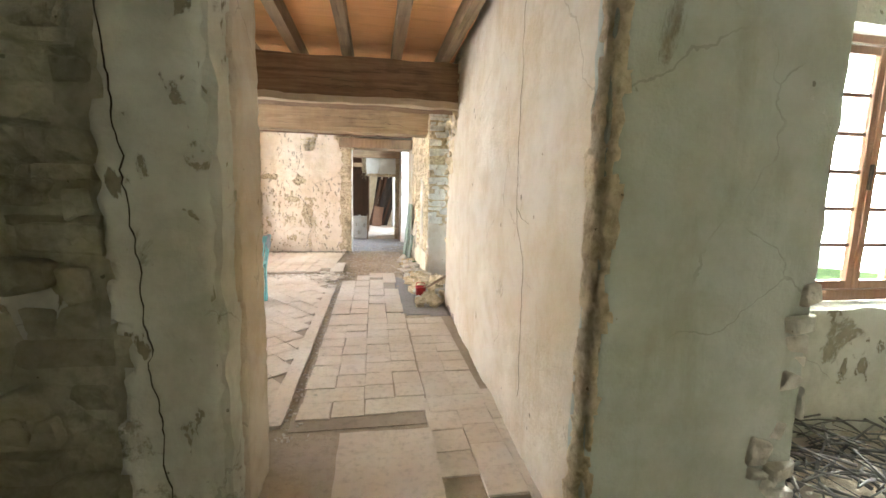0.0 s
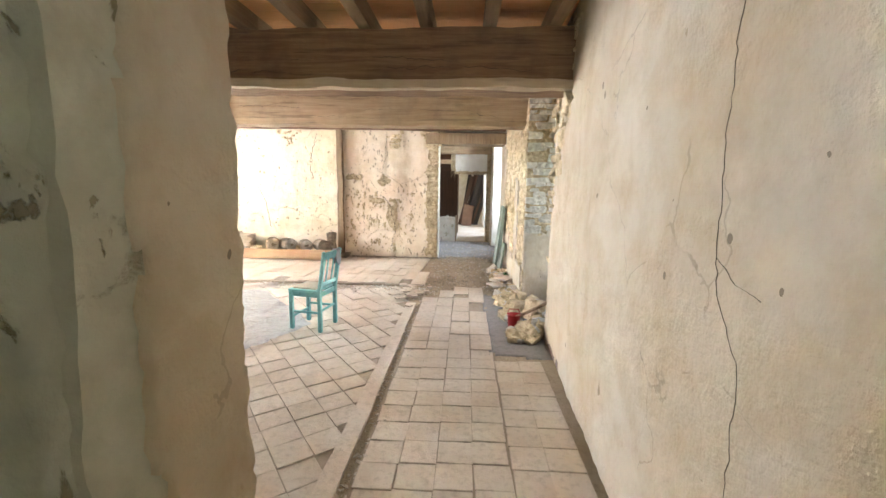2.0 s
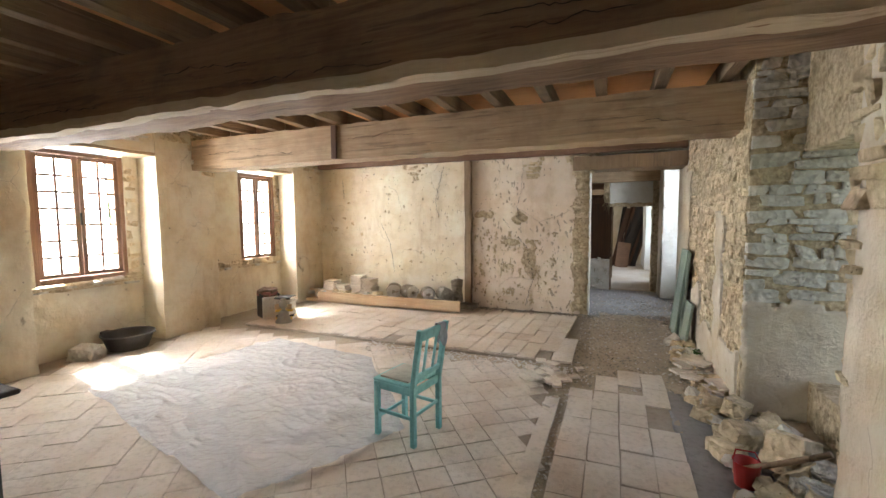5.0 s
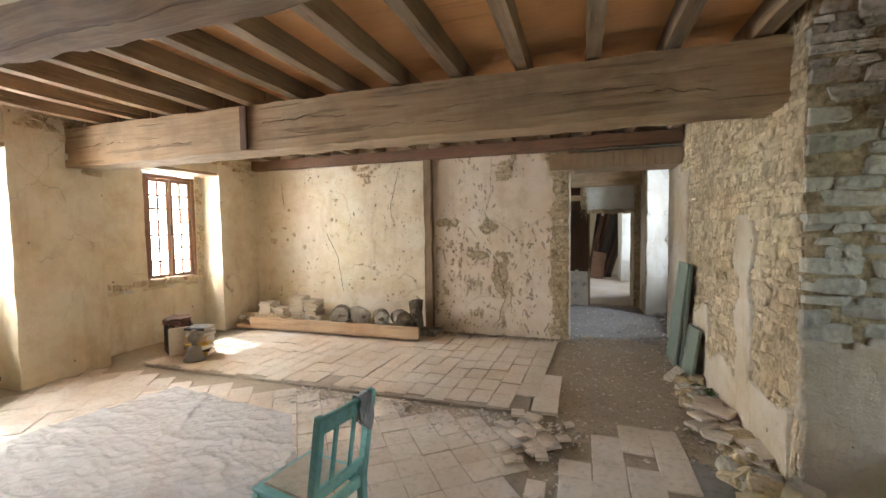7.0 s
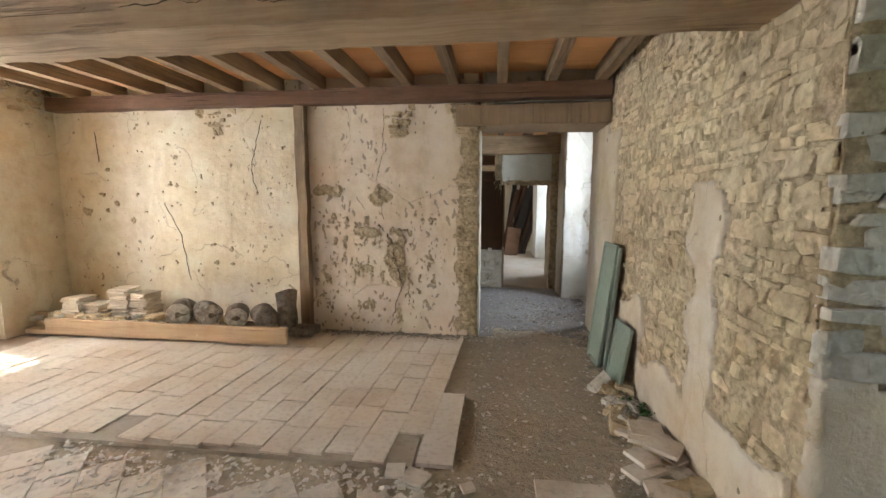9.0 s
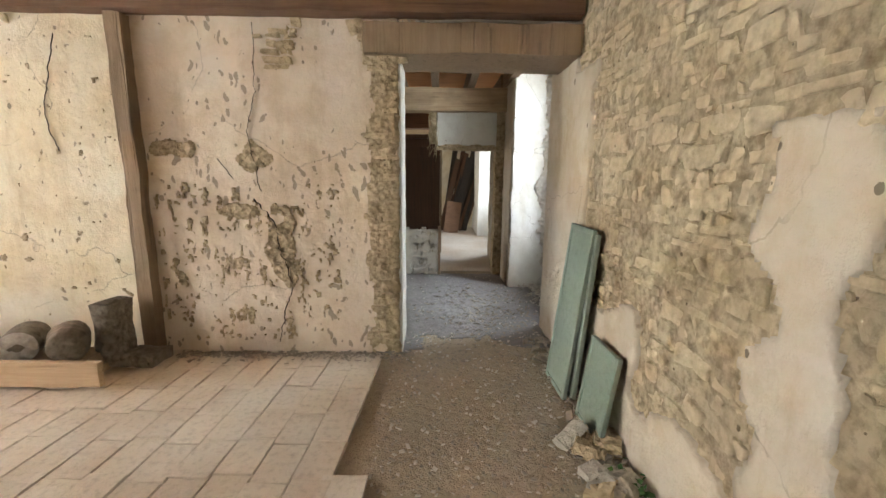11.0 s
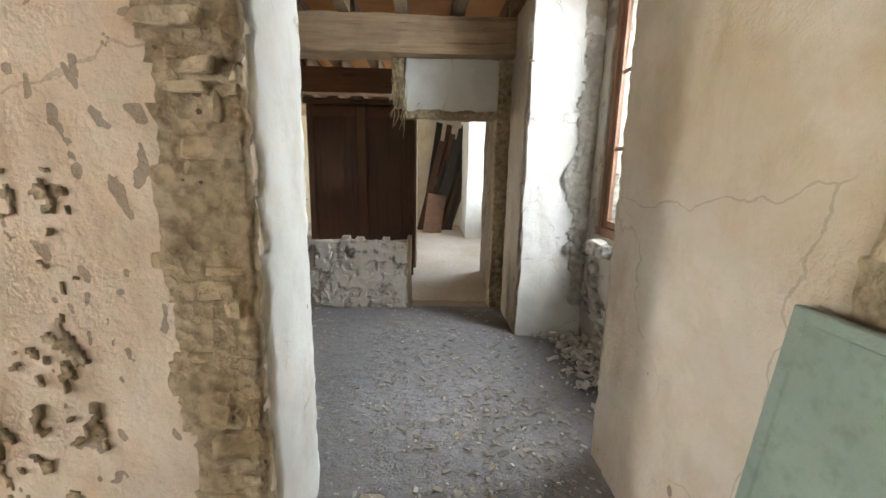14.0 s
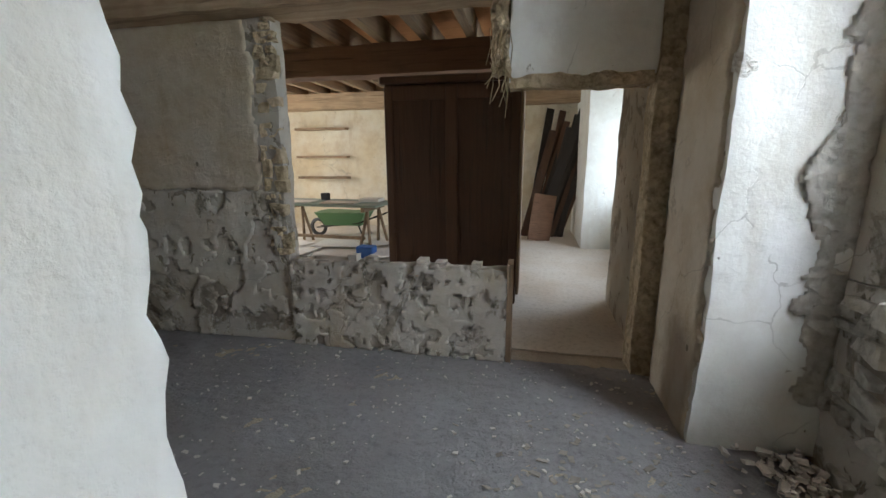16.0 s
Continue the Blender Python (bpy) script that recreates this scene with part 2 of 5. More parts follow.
M_TILE = dusty("clay_tile", (0.52, 0.43, 0.33), (0.62, 0.54, 0.44), (0.70, 0.66, 0.60), 0.5)
M_TILE2 = dusty("red_clay_tile", (0.50, 0.39, 0.28), (0.60, 0.50, 0.38), (0.68, 0.63, 0.55), 0.5)
M_DIRT = dusty("dusty_earth", (0.40, 0.33, 0.24), (0.40, 0.33, 0.24), (0.52, 0.45, 0.36), 0.3, 0.95, 4.0, 0.05)
M_CONCRETE = dusty("dusty_screed", (0.24, 0.232, 0.23), (0.24, 0.232, 0.23), (0.35, 0.345, 0.35), 0.3, 0.95, 4.0, 0.03)
M_JOINT = dusty("dark_joint_earth", (0.29, 0.235, 0.175), (0.29, 0.235, 0.175), (0.46, 0.41, 0.34), 0.3, 0.95, 4.0, 0.01)
M_GAP = mat("dark_gap", (0.05, 0.04, 0.03), 1.0)
M_GLASS = mat("window_glass", (0.95, 0.98, 0.97), 0.03)
M_GLASS.node_tree.nodes["Principled BSDF"].inputs["Transmission Weight"].default_value = 1.0
M_GLASS.node_tree.nodes["Principled BSDF"].inputs["IOR"].default_value = 1.05

# ---- mesh helpers ----


def part(name, bm, material, parent=None, label=""):
    me = bpy.data.meshes.new(name)
    bm.to_mesh(me)
    bm.free()
    me.materials.append(material)
    o = new(name, me)
    if parent is not None:
        o.parent = parent
    if label:
        o["label"] = label
    return o


def box(bm, x0, x1, y0, y1, z0, z1, m=None):
    v = [bm.verts.new((x, y, z)) for x in (x0, x1) for y in (y0, y1) for z in (z0, z1)]
    if m is not None:
        for w in v:
            w.co = m @ w.co
    for f in ((0, 1, 3, 2), (4, 6, 7, 5), (0, 4, 5, 1), (2, 3, 7, 6), (0, 2, 6, 4), (1, 5, 7, 3)):
        bm.faces.new([v[i] for i in f])
    return v


def bevelled(x0, x1, y0, y1, z0, z1, r=0.006, m=None):
    bm = bmesh.new()
    box(bm, x0, x1, y0, y1, z0, z1)
    bmesh.ops.recalc_face_normals(bm, faces=bm.faces)
    bmesh.ops.bevel(bm, geom=bm.edges[:], offset=r, segments=1, affect="EDGES")
    if m is not None:
        bm.transform(m)
    return bm


def lumpy(x0, x1, y0, y1, z0, z1, step=0.08, amp=0.012, freq=2.5, warp=None):
    """A block whose surface is uneven, with worn edges."""
    bm = bmesh.new()
    lo, hi = (x0, y0, z0), (x1, y1, z1)
    cnt = [max(1, min(110, int(round((hi[i] - lo[i]) / step)))) for i in range(3)]
    seen = {}

    def vert(i, j, k):
        key = (i, j, k)
        if key not in seen:
            p = Vector([lo[a] + (hi[a] - lo[a]) * key[a] / cnt[a] for a in range(3)])
            q = p + noise.noise_vector(p * freq) * amp + noise.noise_vector(p * freq * 5) * amp * 0.35
            ends = sum(key[a] in (0, cnt[a]) for a in range(3))
            if ends > 1:
                mid = Vector([(lo[a] + hi[a]) / 2 for a in range(3)])
                q += (mid - p).normalized() * amp * (0.6 + noise.noise(p * 9))
            if warp is not None:
                q = warp(q)
            seen[key] = bm.verts.new(q)
        return seen[key]

    for a in range(3):
        b, c = (a + 1) % 3, (a + 2) % 3
        for end in (0, cnt[a]):
            for u in range(cnt[b]):
                for w in range(cnt[c]):
                    quad = []
                    for du, dw in ((0, 0), (1, 0), (1, 1), (0, 1)):
                        k = [0, 0, 0]
                        k[a], k[b], k[c] = end, u + du, w + dw
                        quad.append(vert(*k))
                    if end == 0:
                        quad.reverse()
                    bm.faces.new(quad).smooth = True
    for e in bm.edges:
        if len(e.link_faces) == 2 and e.link_faces[0].normal.length == 0:
            bm.normal_update()
        if len(e.link_faces) == 2 and e.calc_face_angle(0.0) > 0.75:
            e.smooth = False
    return bm


def structure(name, bm, material, label, category):
    return tagged(part(name, bm, material), label, category, "", "structure")


def wall(name, dims, material, label, amp=0.014, step=0.08, warp=None):
    return structure(name, lumpy(*dims, step=step, amp=amp, warp=warp), material, label, "wall")


# ---- structure: first room and hall ----
structure("floor", lumpy(-6.74, 1.74, 1.40, 19.3, -0.35, 0.0, 0.11, 0.006), M_DIRT, "dusty earth floor strewn with grit", "floor")
structure("floor_entry", lumpy(-2.5, 4.4, -3.2, 2.1, -0.36, -0.004, 0.11, 0.006), M_DIRT, "dusty earth floor of the first room", "floor")
CEIL = 3.06
WL, WR = -6.0, 0.92


def slant(p):
    return Vector((p.x + (p.y - 3.4) * 0.035 * (1 if p.x < 1.4 else 0), p.y, p.z))


wall_right = wall("wall_right_near", (0.88, 1.75, 1.45, 5.35, 0, CEIL), M_PLASTER, "cream plastered wall with a long crack and fallen edges", 0.016, 0.07, slant)
wall_stone = wall("wall_right_stone", (0.90, 1.75, 6.88, 10.03, 0, CEIL), M_MORTAR, "bare rubble stone wall with remains of plaster", 0.016, 0.045)
wall("wall_recess_head", (1.25, 1.75, 5.35, 6.88, 2.2, CEIL), M_MORTAR, "rough masonry above a recess")
wall("wall_recess_sill", (1.35, 1.75, 5.35, 6.88, 0, 0.35), M_MORTAR, "low rough masonry in a recess")
wall("wall_entry_left", (-6.6, -0.57, 1.72, 2.2, 0, CEIL), M_GREY, "dark stained plaster over rubble stone", 0.02, 0.06)
wall("wall_entry_window_low", (1.75, 4.4, 2.05, 2.5, 0, 0.85), M_GREY, "grey damp plastered wall under a window")
wall("wall_entry_window_side", (3.75, 4.4, 2.05, 2.5, 0.85, CEIL), M_GREY, "grey damp plastered wall beside a window")
wall("wall_entry_window_jamb", (1.75, 2.42, 2.05, 2.5, 0.85, CEIL), M_GREY, "grey plastered jamb beside a window")
wall("wall_entry_window_head", (2.42, 3.75, 2.05, 2.5, 2.5, CEIL), M_GREY, "grey plastered wall over a window")
entry_block = wall("wall_entry_block", (0.80, 1.75, 1.36, 1.49, 0, CEIL), M_DAMP, "pale grey plastered wall end with flaking patches", 0.014, 0.05)
wall("wall_entry_back", (-2.2, 4.4, -3.2, -2.9, 0, CEIL), M_GREY, "grey plastered wall")
wall("wall_entry_west", (-2.5, -2.2, -3.2, 1.72, 0, CEIL), M_GREY, "grey plastered wall")
wall("wall_entry_east", (4.1, 4.4, -2.9, 2.05, 0, CEIL), M_GREY, "grey plastered wall")
structure("ceiling_entry", lumpy(-2.6, 4.5, -3.3, 2.6, CEIL + 0.13, CEIL + 0.3, 0.3, 0.01), M_JOIST, "dark wooden ceiling", "ceiling")

# window wall of the hall, with two deep splayed embrasures
wall("wall_window_a", (-6.75, WL, 2.2, 5.15, 0, CEIL), M_WINDOWWALL, "yellowish plastered wall beside a window")
wall("wall_window_b", (-6.75, WL, 6.55, 7.45, 0, CEIL), M_WINDOWWALL, "yellowish plastered wall between the windows")
wall("wall_window_c", (-6.75, WL, 9.22, 10.03, 0, CEIL), M_WINDOWWALL, "yellowish plastered wall in the corner")
for i, (a, b, c, d) in enumerate(((5.15, 6.55, 5.34, 6.36), (7.45, 9.22, 8.26, 9.10))):
    wall(f"wall_under_window_{i + 1}", (-6.75, -6.40, a, b, 0, 0.90), M_WINDOWWALL, "plastered breast wall under a window with broken edge")
    wall(f"wall_over_window_{i + 1}", (-6.75, WL, a, b, 2.62, CEIL), M_WINDOWWALL, "crumbling masonry over a window")
    wall(f"wall_jamb_left_{i + 1}", (-6.75, -6.40, a, c, 0.9, 2.62), M_WINDOWWALL, "plastered window jamb")
    wall(f"wall_jamb_right_{i + 1}", (-6.75, -6.40, d, b, 0.9, 2.62), M_WINDOWWALL, "plastered window jamb with bare stone edge")

# back wall with the doorway
wall_back = wall("wall_back", (-2.64, -0.53, 10.03, 10.55, 0, CEIL), M_BACK, "pinkish flaking plaster wall with deep cracks and pits", 0.018, 0.06)
wall_back_cream = wall("wall_back_cream", (-6.75, -2.64, 10.03, 10.55, 0, CEIL), M_BACKCREAM, "cream flaking plaster wall with pits and fine cracks", 0.018, 0.06)
wall("wall_back_head", (-0.5, 1.75, 10.03, 10.58, 2.72, CEIL), M_CLAY, "rough wall over the doorway")
wall("wall_back_right", (0.905, 1.75, 10.03, 10.78, 0, 2.5), M_PLASTER, "cream plastered door jamb", 0.012)

# ceilings
structure("ceiling", lumpy(-6.8, 1.8, 1.6, 10.4, CEIL, CEIL + 0.12, 0.25, 0.004), M_BOARD, "orange-brown boarded ceiling between joists", "ceiling")
structure("ceiling_middle_room", lumpy(-4.5, 1.8, 10.4, 13.15, CEIL, CEIL + 0.12, 0.25, 0.004), M_BOARD, "orange-brown boarded ceiling between joists", "ceiling")
structure("ceiling_far_room", lumpy(-6.8, 1.8, 13.15, 19.4, CEIL, CEIL + 0.12, 0.25, 0.004), M_BOARD, "red-brown boarded ceiling between joists", "ceiling")


def timber(name, dims, material, label, category, group="", amp=0.012, step=0.06, freq=3.0):
    return tagged(part(name, lumpy(*dims, step=step, amp=amp, freq=freq), material), label, category, group)


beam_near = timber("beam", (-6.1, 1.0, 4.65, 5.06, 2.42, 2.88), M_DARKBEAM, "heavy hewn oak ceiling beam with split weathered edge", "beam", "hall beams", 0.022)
timber("beam", (-6.1, 1.0, 7.08, 7.44, 2.44, 2.87), M_BEAM, "heavy hewn oak ceiling beam with long cracks", "beam", "hall beams", 0.016)
timber("wall_plate", (-5.95, 0.88, 9.88, 10.06, 2.74, 2.90), M_PLATE, "reddish brown wall plate under the joists", "beam")
timber("door_lintel", (-0.78, 0.89, 9.93, 10.56, 2.47, 2.69), M_POST, "grey weathered wooden lintel over the doorway", "lintel")
part("split_edge", lumpy(-6.05, 0.95, 4.615, 4.72, 2.405, 2.475, 0.05, 0.022, 4), M_SPLIT, beam_near, "pale splintered lower edge")
for k in range(13):
    x = -5.48 + 0.52 * k
    for y0, y1 in ((2.15, 4.9), (4.9, 7.3), (7.3, 10.05)):
        timber("joist", (x - 0.05, x + 0.05, y0, y1 - 0.004, 2.90, CEIL + 0.01), M_JOIST, "brown sawn wooden ceiling joist", "joist", "hall joists", 0.006, 0.12)
timber("post", (-2.68, -2.56, 9.93, 10.05, 0.05, 2.74), M_POST, "thin dark wooden post against the back wall", "post")

# middle room
wall("wall_middle_west", (-4.4, -4.1, 10.58, 13.1, 0, CEIL), M_CLAY, "clay rendered wall")
wall("wall_middle_breast", (1.36, 1.75, 10.78, 12.3, 0, 0.96), M_CLAY, "stone breast wall under the window", 0.02)
wall("wall_middle_near_jamb", (1.36, 1.75, 10.62, 10.80, 0.96, CEIL), M_CLAY, "bare stone window jamb")
wall("wall_middle_far_jamb", (1.36, 1.75, 12.13, 12.3, 0.96, CEIL), M_CLAY, "bare stone window jamb")
wall("wall_middle_head", (1.36, 1.75, 10.80, 12.13, 2.86, CEIL), M_CLAY, "rough wall over the window")
wall("wall_middle_pier", (0.80, 1.75, 12.3, 13.0, 0, CEIL), M_PALE, "white limewashed wall pier with worn edges", 0.018, 0.06)
wall("wall_partition_left", (-4.4, -1.92, 13.06, 13.2, 0, 2.5), M_CLAY, "partition of flaking clay plaster")
wall("wall_partition_low", (-1.92, -0.2, 13.04, 13.18, 0, 0.72), M_CLAY, "broken low partition of crumbling clay render", 0.024, 0.04)
wall("wall_partition_head", (-0.24, 0.68, 13.05, 13.19, 1.97, 2.5), M_PALE, "white plaster panel over the opening with ragged edge", 0.016, 0.04)
timber("beam", (-4.4, 0.98, 12.86, 13.22, 2.48, 2.80), M_BEAM, "old oak beam over the broken partition", "beam", "", 0.016)
timber("door_post", (0.66, 0.80, 13.0, 13.2, 0, 2.5), M_MORTAR, "door post daubed with rough clay", "post", "", 0.02, 0.04)
for k in range(10):
    x = -3.9 + 0.52 * k
    timber("joist", (x - 0.05, x + 0.05, 10.5, 12.98, 2.82, CEIL + 0.01), M_JOIST, "brown sawn wooden ceiling joist", "joist", "middle room joists", 0.006, 0.12)

# far room
wall("wall_far_right", (0.76, 1.75, 13.2, 14.6, 0, CEIL), M_CLAY, "brown stained plaster wall")
wall("wall_far_right_low", (1.4, 1.75, 14.6, 17.2, 0, 0.8), M_PALE, "white plastered wall under a window")
wall("wall_far_right_head", (1.4, 1.75, 14.6, 17.2, 2.45, CEIL), M_PALE, "white plastered wall over a window")
wall("wall_far_right_end", (0.80, 1.75, 17.2, 19.0, 0, CEIL), M_PALE, "bright white plastered window reveal")
wall("wall_far_end", (-6.75, 1.75, 19.0, 19.3, 0, CEIL), M_WINDOWWALL, "cream plastered end wall with wooden shelves")
# west wall with an unseen opening, added only for the fill lamp
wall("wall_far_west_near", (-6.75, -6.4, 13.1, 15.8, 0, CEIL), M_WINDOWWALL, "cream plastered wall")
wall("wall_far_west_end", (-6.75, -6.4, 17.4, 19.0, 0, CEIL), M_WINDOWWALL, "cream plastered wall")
wall("wall_far_west_low", (-6.75, -6.4, 15.8, 17.4, 0, 0.9), M_WINDOWWALL, "cream plastered wall under an added fill-light opening")
wall("wall_far_west_head", (-6.75, -6.4, 15.8, 17.4, 2.5, CEIL), M_WINDOWWALL, "cream plastered wall over an added fill-light opening")
timber("beam", (-6.4, 1.0, 15.1, 15.4, 2.46, 2.80), M_PLATE, "dark red-brown ceiling beam", "beam", "far room beams")
timber("beam", (-6.4, 1.0, 18.6, 18.9, 2.50, 2.82), M_BEAM, "old oak ceiling beam by the end wall", "beam", "far room beams")
for k in range(14):
    x = -5.98 + 0.52 * k
    timber("joist", (x - 0.05, x + 0.05, 13.2, 18.98, 2.82, CEIL + 0.01), M_JOIST, "brown sawn wooden ceiling joist", "joist", "far room joists", 0.006, 0.14)

# ---- helpers for pieces ----
rng = random.Random(7)


def rock_mesh(name, seed, material, sharp=0.5):
    """A squarish broken stone about one unit across."""
    bm = bmesh.new()
    box(bm, -0.5, 0.5, -0.5, 0.5, -0.5, 0.5)
    bmesh.ops.recalc_face_normals(bm, faces=bm.faces)
    bmesh.ops.subdivide_edges(bm, edges=bm.edges[:], cuts=1, use_grid_fill=True)
    for v in bm.verts:
        d = v.co.normalized()
        v.co = v.co.lerp(d * 0.56, 1 - sharp) + noise.noise_vector(v.co * 1.7 + Vector((seed * 9.1, seed * 3.3, seed))) * 0.13
    me = bpy.data.meshes.new(name)
    bm.to_mesh(me)
    bm.free()
    me.materials.append(material)
    return me


PALE = [rock_mesh("stone", i + 20, M_WHITESTONE, 0.75) for i in range(7)]
CHUNK = [rock_mesh("stone", i + 60, M_STONE, 0.85) for i in range(6)] + [rock_mesh("stone", i + 70, M_WHITESTONE, 0.8) for i in range(3)]


def lay_stones(parent, at, u0, u1, v0, v1, kind, inside=None, w=0.22, h=0.105, depth=0.10, proud=0.02, mixed=0.0, fit=1.0, tilt=0.20, spread=0.019):
    """Rubble stones fitted to one another on a wall. at(u, v, out) gives the place; u runs along the wall, v up."""
    cells = []
    v = v0
    while v < v1:
        hh = h * rng.choice((0.5, 0.7, 0.9, 1.1, 1.4))
        u = u0 - w * rng.random()
        while u < u1:
            ww = w * rng.choice((0.4, 0.6, 0.9, 1.2, 1.7))
            k = lambda: rng.uniform(-0.22, 0.22) * hh
            drop = rng.uniform(-0.25, 0.25) * hh
            cells.append((u + ww / 2, v + hh / 2 + drop, hh, [(u + k(), v + drop + k()), (u + ww + k(), v + drop + k()), (u + ww + k() * 1.6, v + drop + hh + k()), (u + k() * 1.6, v + drop + hh + k())]))
            u += ww
        v += hh
    made, rest = 0, bmesh.new()
    for k, (cu, cv, hh, poly) in enumerate(cells):
        if not (u0 < cu < u1 and v0 < cv < v1 and (inside is None or inside(cu, cv))) or rng.random() < 0.03:
            continue
        ring = []
        for (ax, ay), (bx, by) in zip(poly, poly[1:] + poly[:1]):
            for f in (0.10, 0.5, 0.90):
                ring.append((ax + (bx - ax) * f, ay + (by - ay) * f))
        gap = rng.uniform(0.86, 0.99) * fit
        out = proud + rng.uniform(-spread * 1.1, spread * 0.85)
        bm = bmesh.new() if made < 285 else rest
        tilt_u, tilt_v = rng.gauss(0, tilt), rng.gauss(0, tilt)
        levels = []
        for sc, o in ((gap, -0.05), (gap * 0.98, out - 0.008), (gap * 0.86, out)):
            lv = []
            for x, y in ring:
                jit = noise.noise((x * 21, y * 21, k * 0.37)) * h * 0.30
                uu = min(u1, max(u0, cu + (x - cu) * (sc + jit / h * 0.4)))
                vv = max(v0, cv + (y - cv) * (sc + jit / h * 0.5))
                lv.append(bm.verts.new(at(uu, vv, o + ((uu - cu) * tilt_u + (vv - cv) * tilt_v if o > 0 else 0) + noise.noise((uu * 13, vv * 13, 2)) * 0.006)))
            levels.append(lv)
        n = len(ring)
        for la, lb in zip(levels, levels[1:]):
            for i in range(n):
                bm.faces.new((la[i], la[(i + 1) % n], lb[(i + 1) % n], lb[i]))
        bm.faces.new(levels[-1])
        m = M_WHITESTONE if rng.random() < mixed else kind
        if made < 285:
            bmesh.ops.recalc_face_normals(bm, faces=bm.faces)
            part("stone", bm, m, parent)
        made += 1
    if made > 285:
        bmesh.ops.recalc_face_normals(rest, faces=rest.faces)
        tagged(part("stones", rest, kind, parent), "rubble stones set in earth mortar", "", "", "stuff")
    else:
        rest.free()


def ragged_sheet(name, at, u0, u1, v0, v1, inside, material, parent, thick=0.018, step=0.035, label=""):
    """A skin of plaster with a torn outline."""
    bm = bmesh.new()
    seen = {}
    nu, nv = int((u1 - u0) / step), int((v1 - v0) / step)

    def vert(i, j):
        if (i, j) not in seen:
            u, v = u0 + i * step, v0 + j * step
            p = Vector(at(u, v, 0))
            q = (noise.noise_vector(p * 14) + noise.noise_vector(p * 37) * 0.8) * min(step, 0.03) * 0.7
            seen[i, j] = bm.verts.new(Vector(at(u + q.x, v + q.z, thick + q.y * 0.25)))
        return seen[i, j]

    for i in range(nu):
        for j in range(nv):
            if inside(u0 + (i + 0.5) * step, v0 + (j + 0.5) * step):
                bm.faces.new((vert(i, j), vert(i + 1, j), vert(i + 1, j + 1), vert(i, j + 1))).smooth = True
    back = Vector(at(0, 0, -0.03)) - Vector(at(0, 0, thick))
    ring = bmesh.ops.extrude_edge_only(bm, edges=[e for e in bm.edges if e.is_boundary])
    for v in ring["geom"]:
        if isinstance(v, bmesh.types.BMVert):
            v.co += back
    bmesh.ops.recalc_face_normals(bm, faces=bm.faces)
    return part(name, bm, material, parent, label)


def crack(at, points, parent, width=0.012, material=None, depth=None):
    """A ragged fissure that follows a few turning points on a wall."""
    bm = bmesh.new()
    last = None
    depth = depth or min(0.03, width * 1.2)
    for (ua, va), (ub, vb) in zip(points, points[1:]):
        n = max(2, int(math.hypot(ub - ua, vb - va) / 0.025))
        for i in range(n):
            f = i / n
            u, v = ua + (ub - ua) * f, va + (vb - va) * f
            k = noise.noise((u * 9, v * 9, 3.0))
            u += k * 0.022 + noise.noise((u * 40, v * 40, 9.0)) * 0.012 + rng.uniform(-1, 1) * width * 0.5
            s = width * 0.5 * (0.05 + 1.1 * abs(noise.noise((u * 5, v * 6, 8.0))) + 0.5 * rng.random())
            a, b = bm.verts.new(at(u - s, v + rng.uniform(-1, 1) * 0.004, 0.0)), bm.verts.new(at(u + s, v, 0.0))
            c = bm.verts.new(at(u, v, -depth))
            if last:
                bm.faces.new((last[0], a, c, last[2]))
                bm.faces.new((last[2], c, b, last[1]))
            last = (a, b, c)
    return part("crack", bm, material or M_GAP, parent, "dark ragged crack")


def thing(name, label, category, x=0.0, y=0.0, z=0.0, rz=0.0, group=""):
    o = new(name)
    o.location, o.rotation_euler = (x, y, z), (0, 0, radians(rz))
    return tagged(o, label, category, group)


def tube(points, r, seg=8, taper=1.0):
    bm = bmesh.new()
    rings = []
    for i, p in enumerate(points):
        p = Vector(p)
        a = Vector(points[max(0, i - 1)])
        b = Vector(points[min(len(points) - 1, i + 1)])
        q = (b - a).to_track_quat("Z", "Y")
        rr = r * (1 + (taper - 1) * i / max(1, len(points) - 1))
        rings.append([bm.verts.new(p + q @ Vector((rr * math.cos(2 * math.pi * k / seg), rr * math.sin(2 * math.pi * k / seg), 0))) for k in range(seg)])
    for a, b in zip(rings, rings[1:]):
        for k in range(seg):
            bm.faces.new((a[k], a[(k + 1) % seg], b[(k + 1) % seg], b[k])).smooth = True
    bm.faces.new(list(reversed(rings[0])))
    bm.faces.new(rings[-1])
    return bm


def turned(profile, seg=24):
    """A body turned about z from (radius, height) pairs."""
    bm = bmesh.new()
    rings = [[bm.verts.new((r * math.cos(2 * math.pi * k / seg), r * math.sin(2 * math.pi * k / seg), z)) for k in range(seg)] for r, z in profile]
    for a, b in zip(rings, rings[1:]):
        for k in range(seg):
            bm.faces.new((a[k], a[(k + 1) % seg], b[(k + 1) % seg], b[k])).smooth = True
    return bm


# ---- windows ----


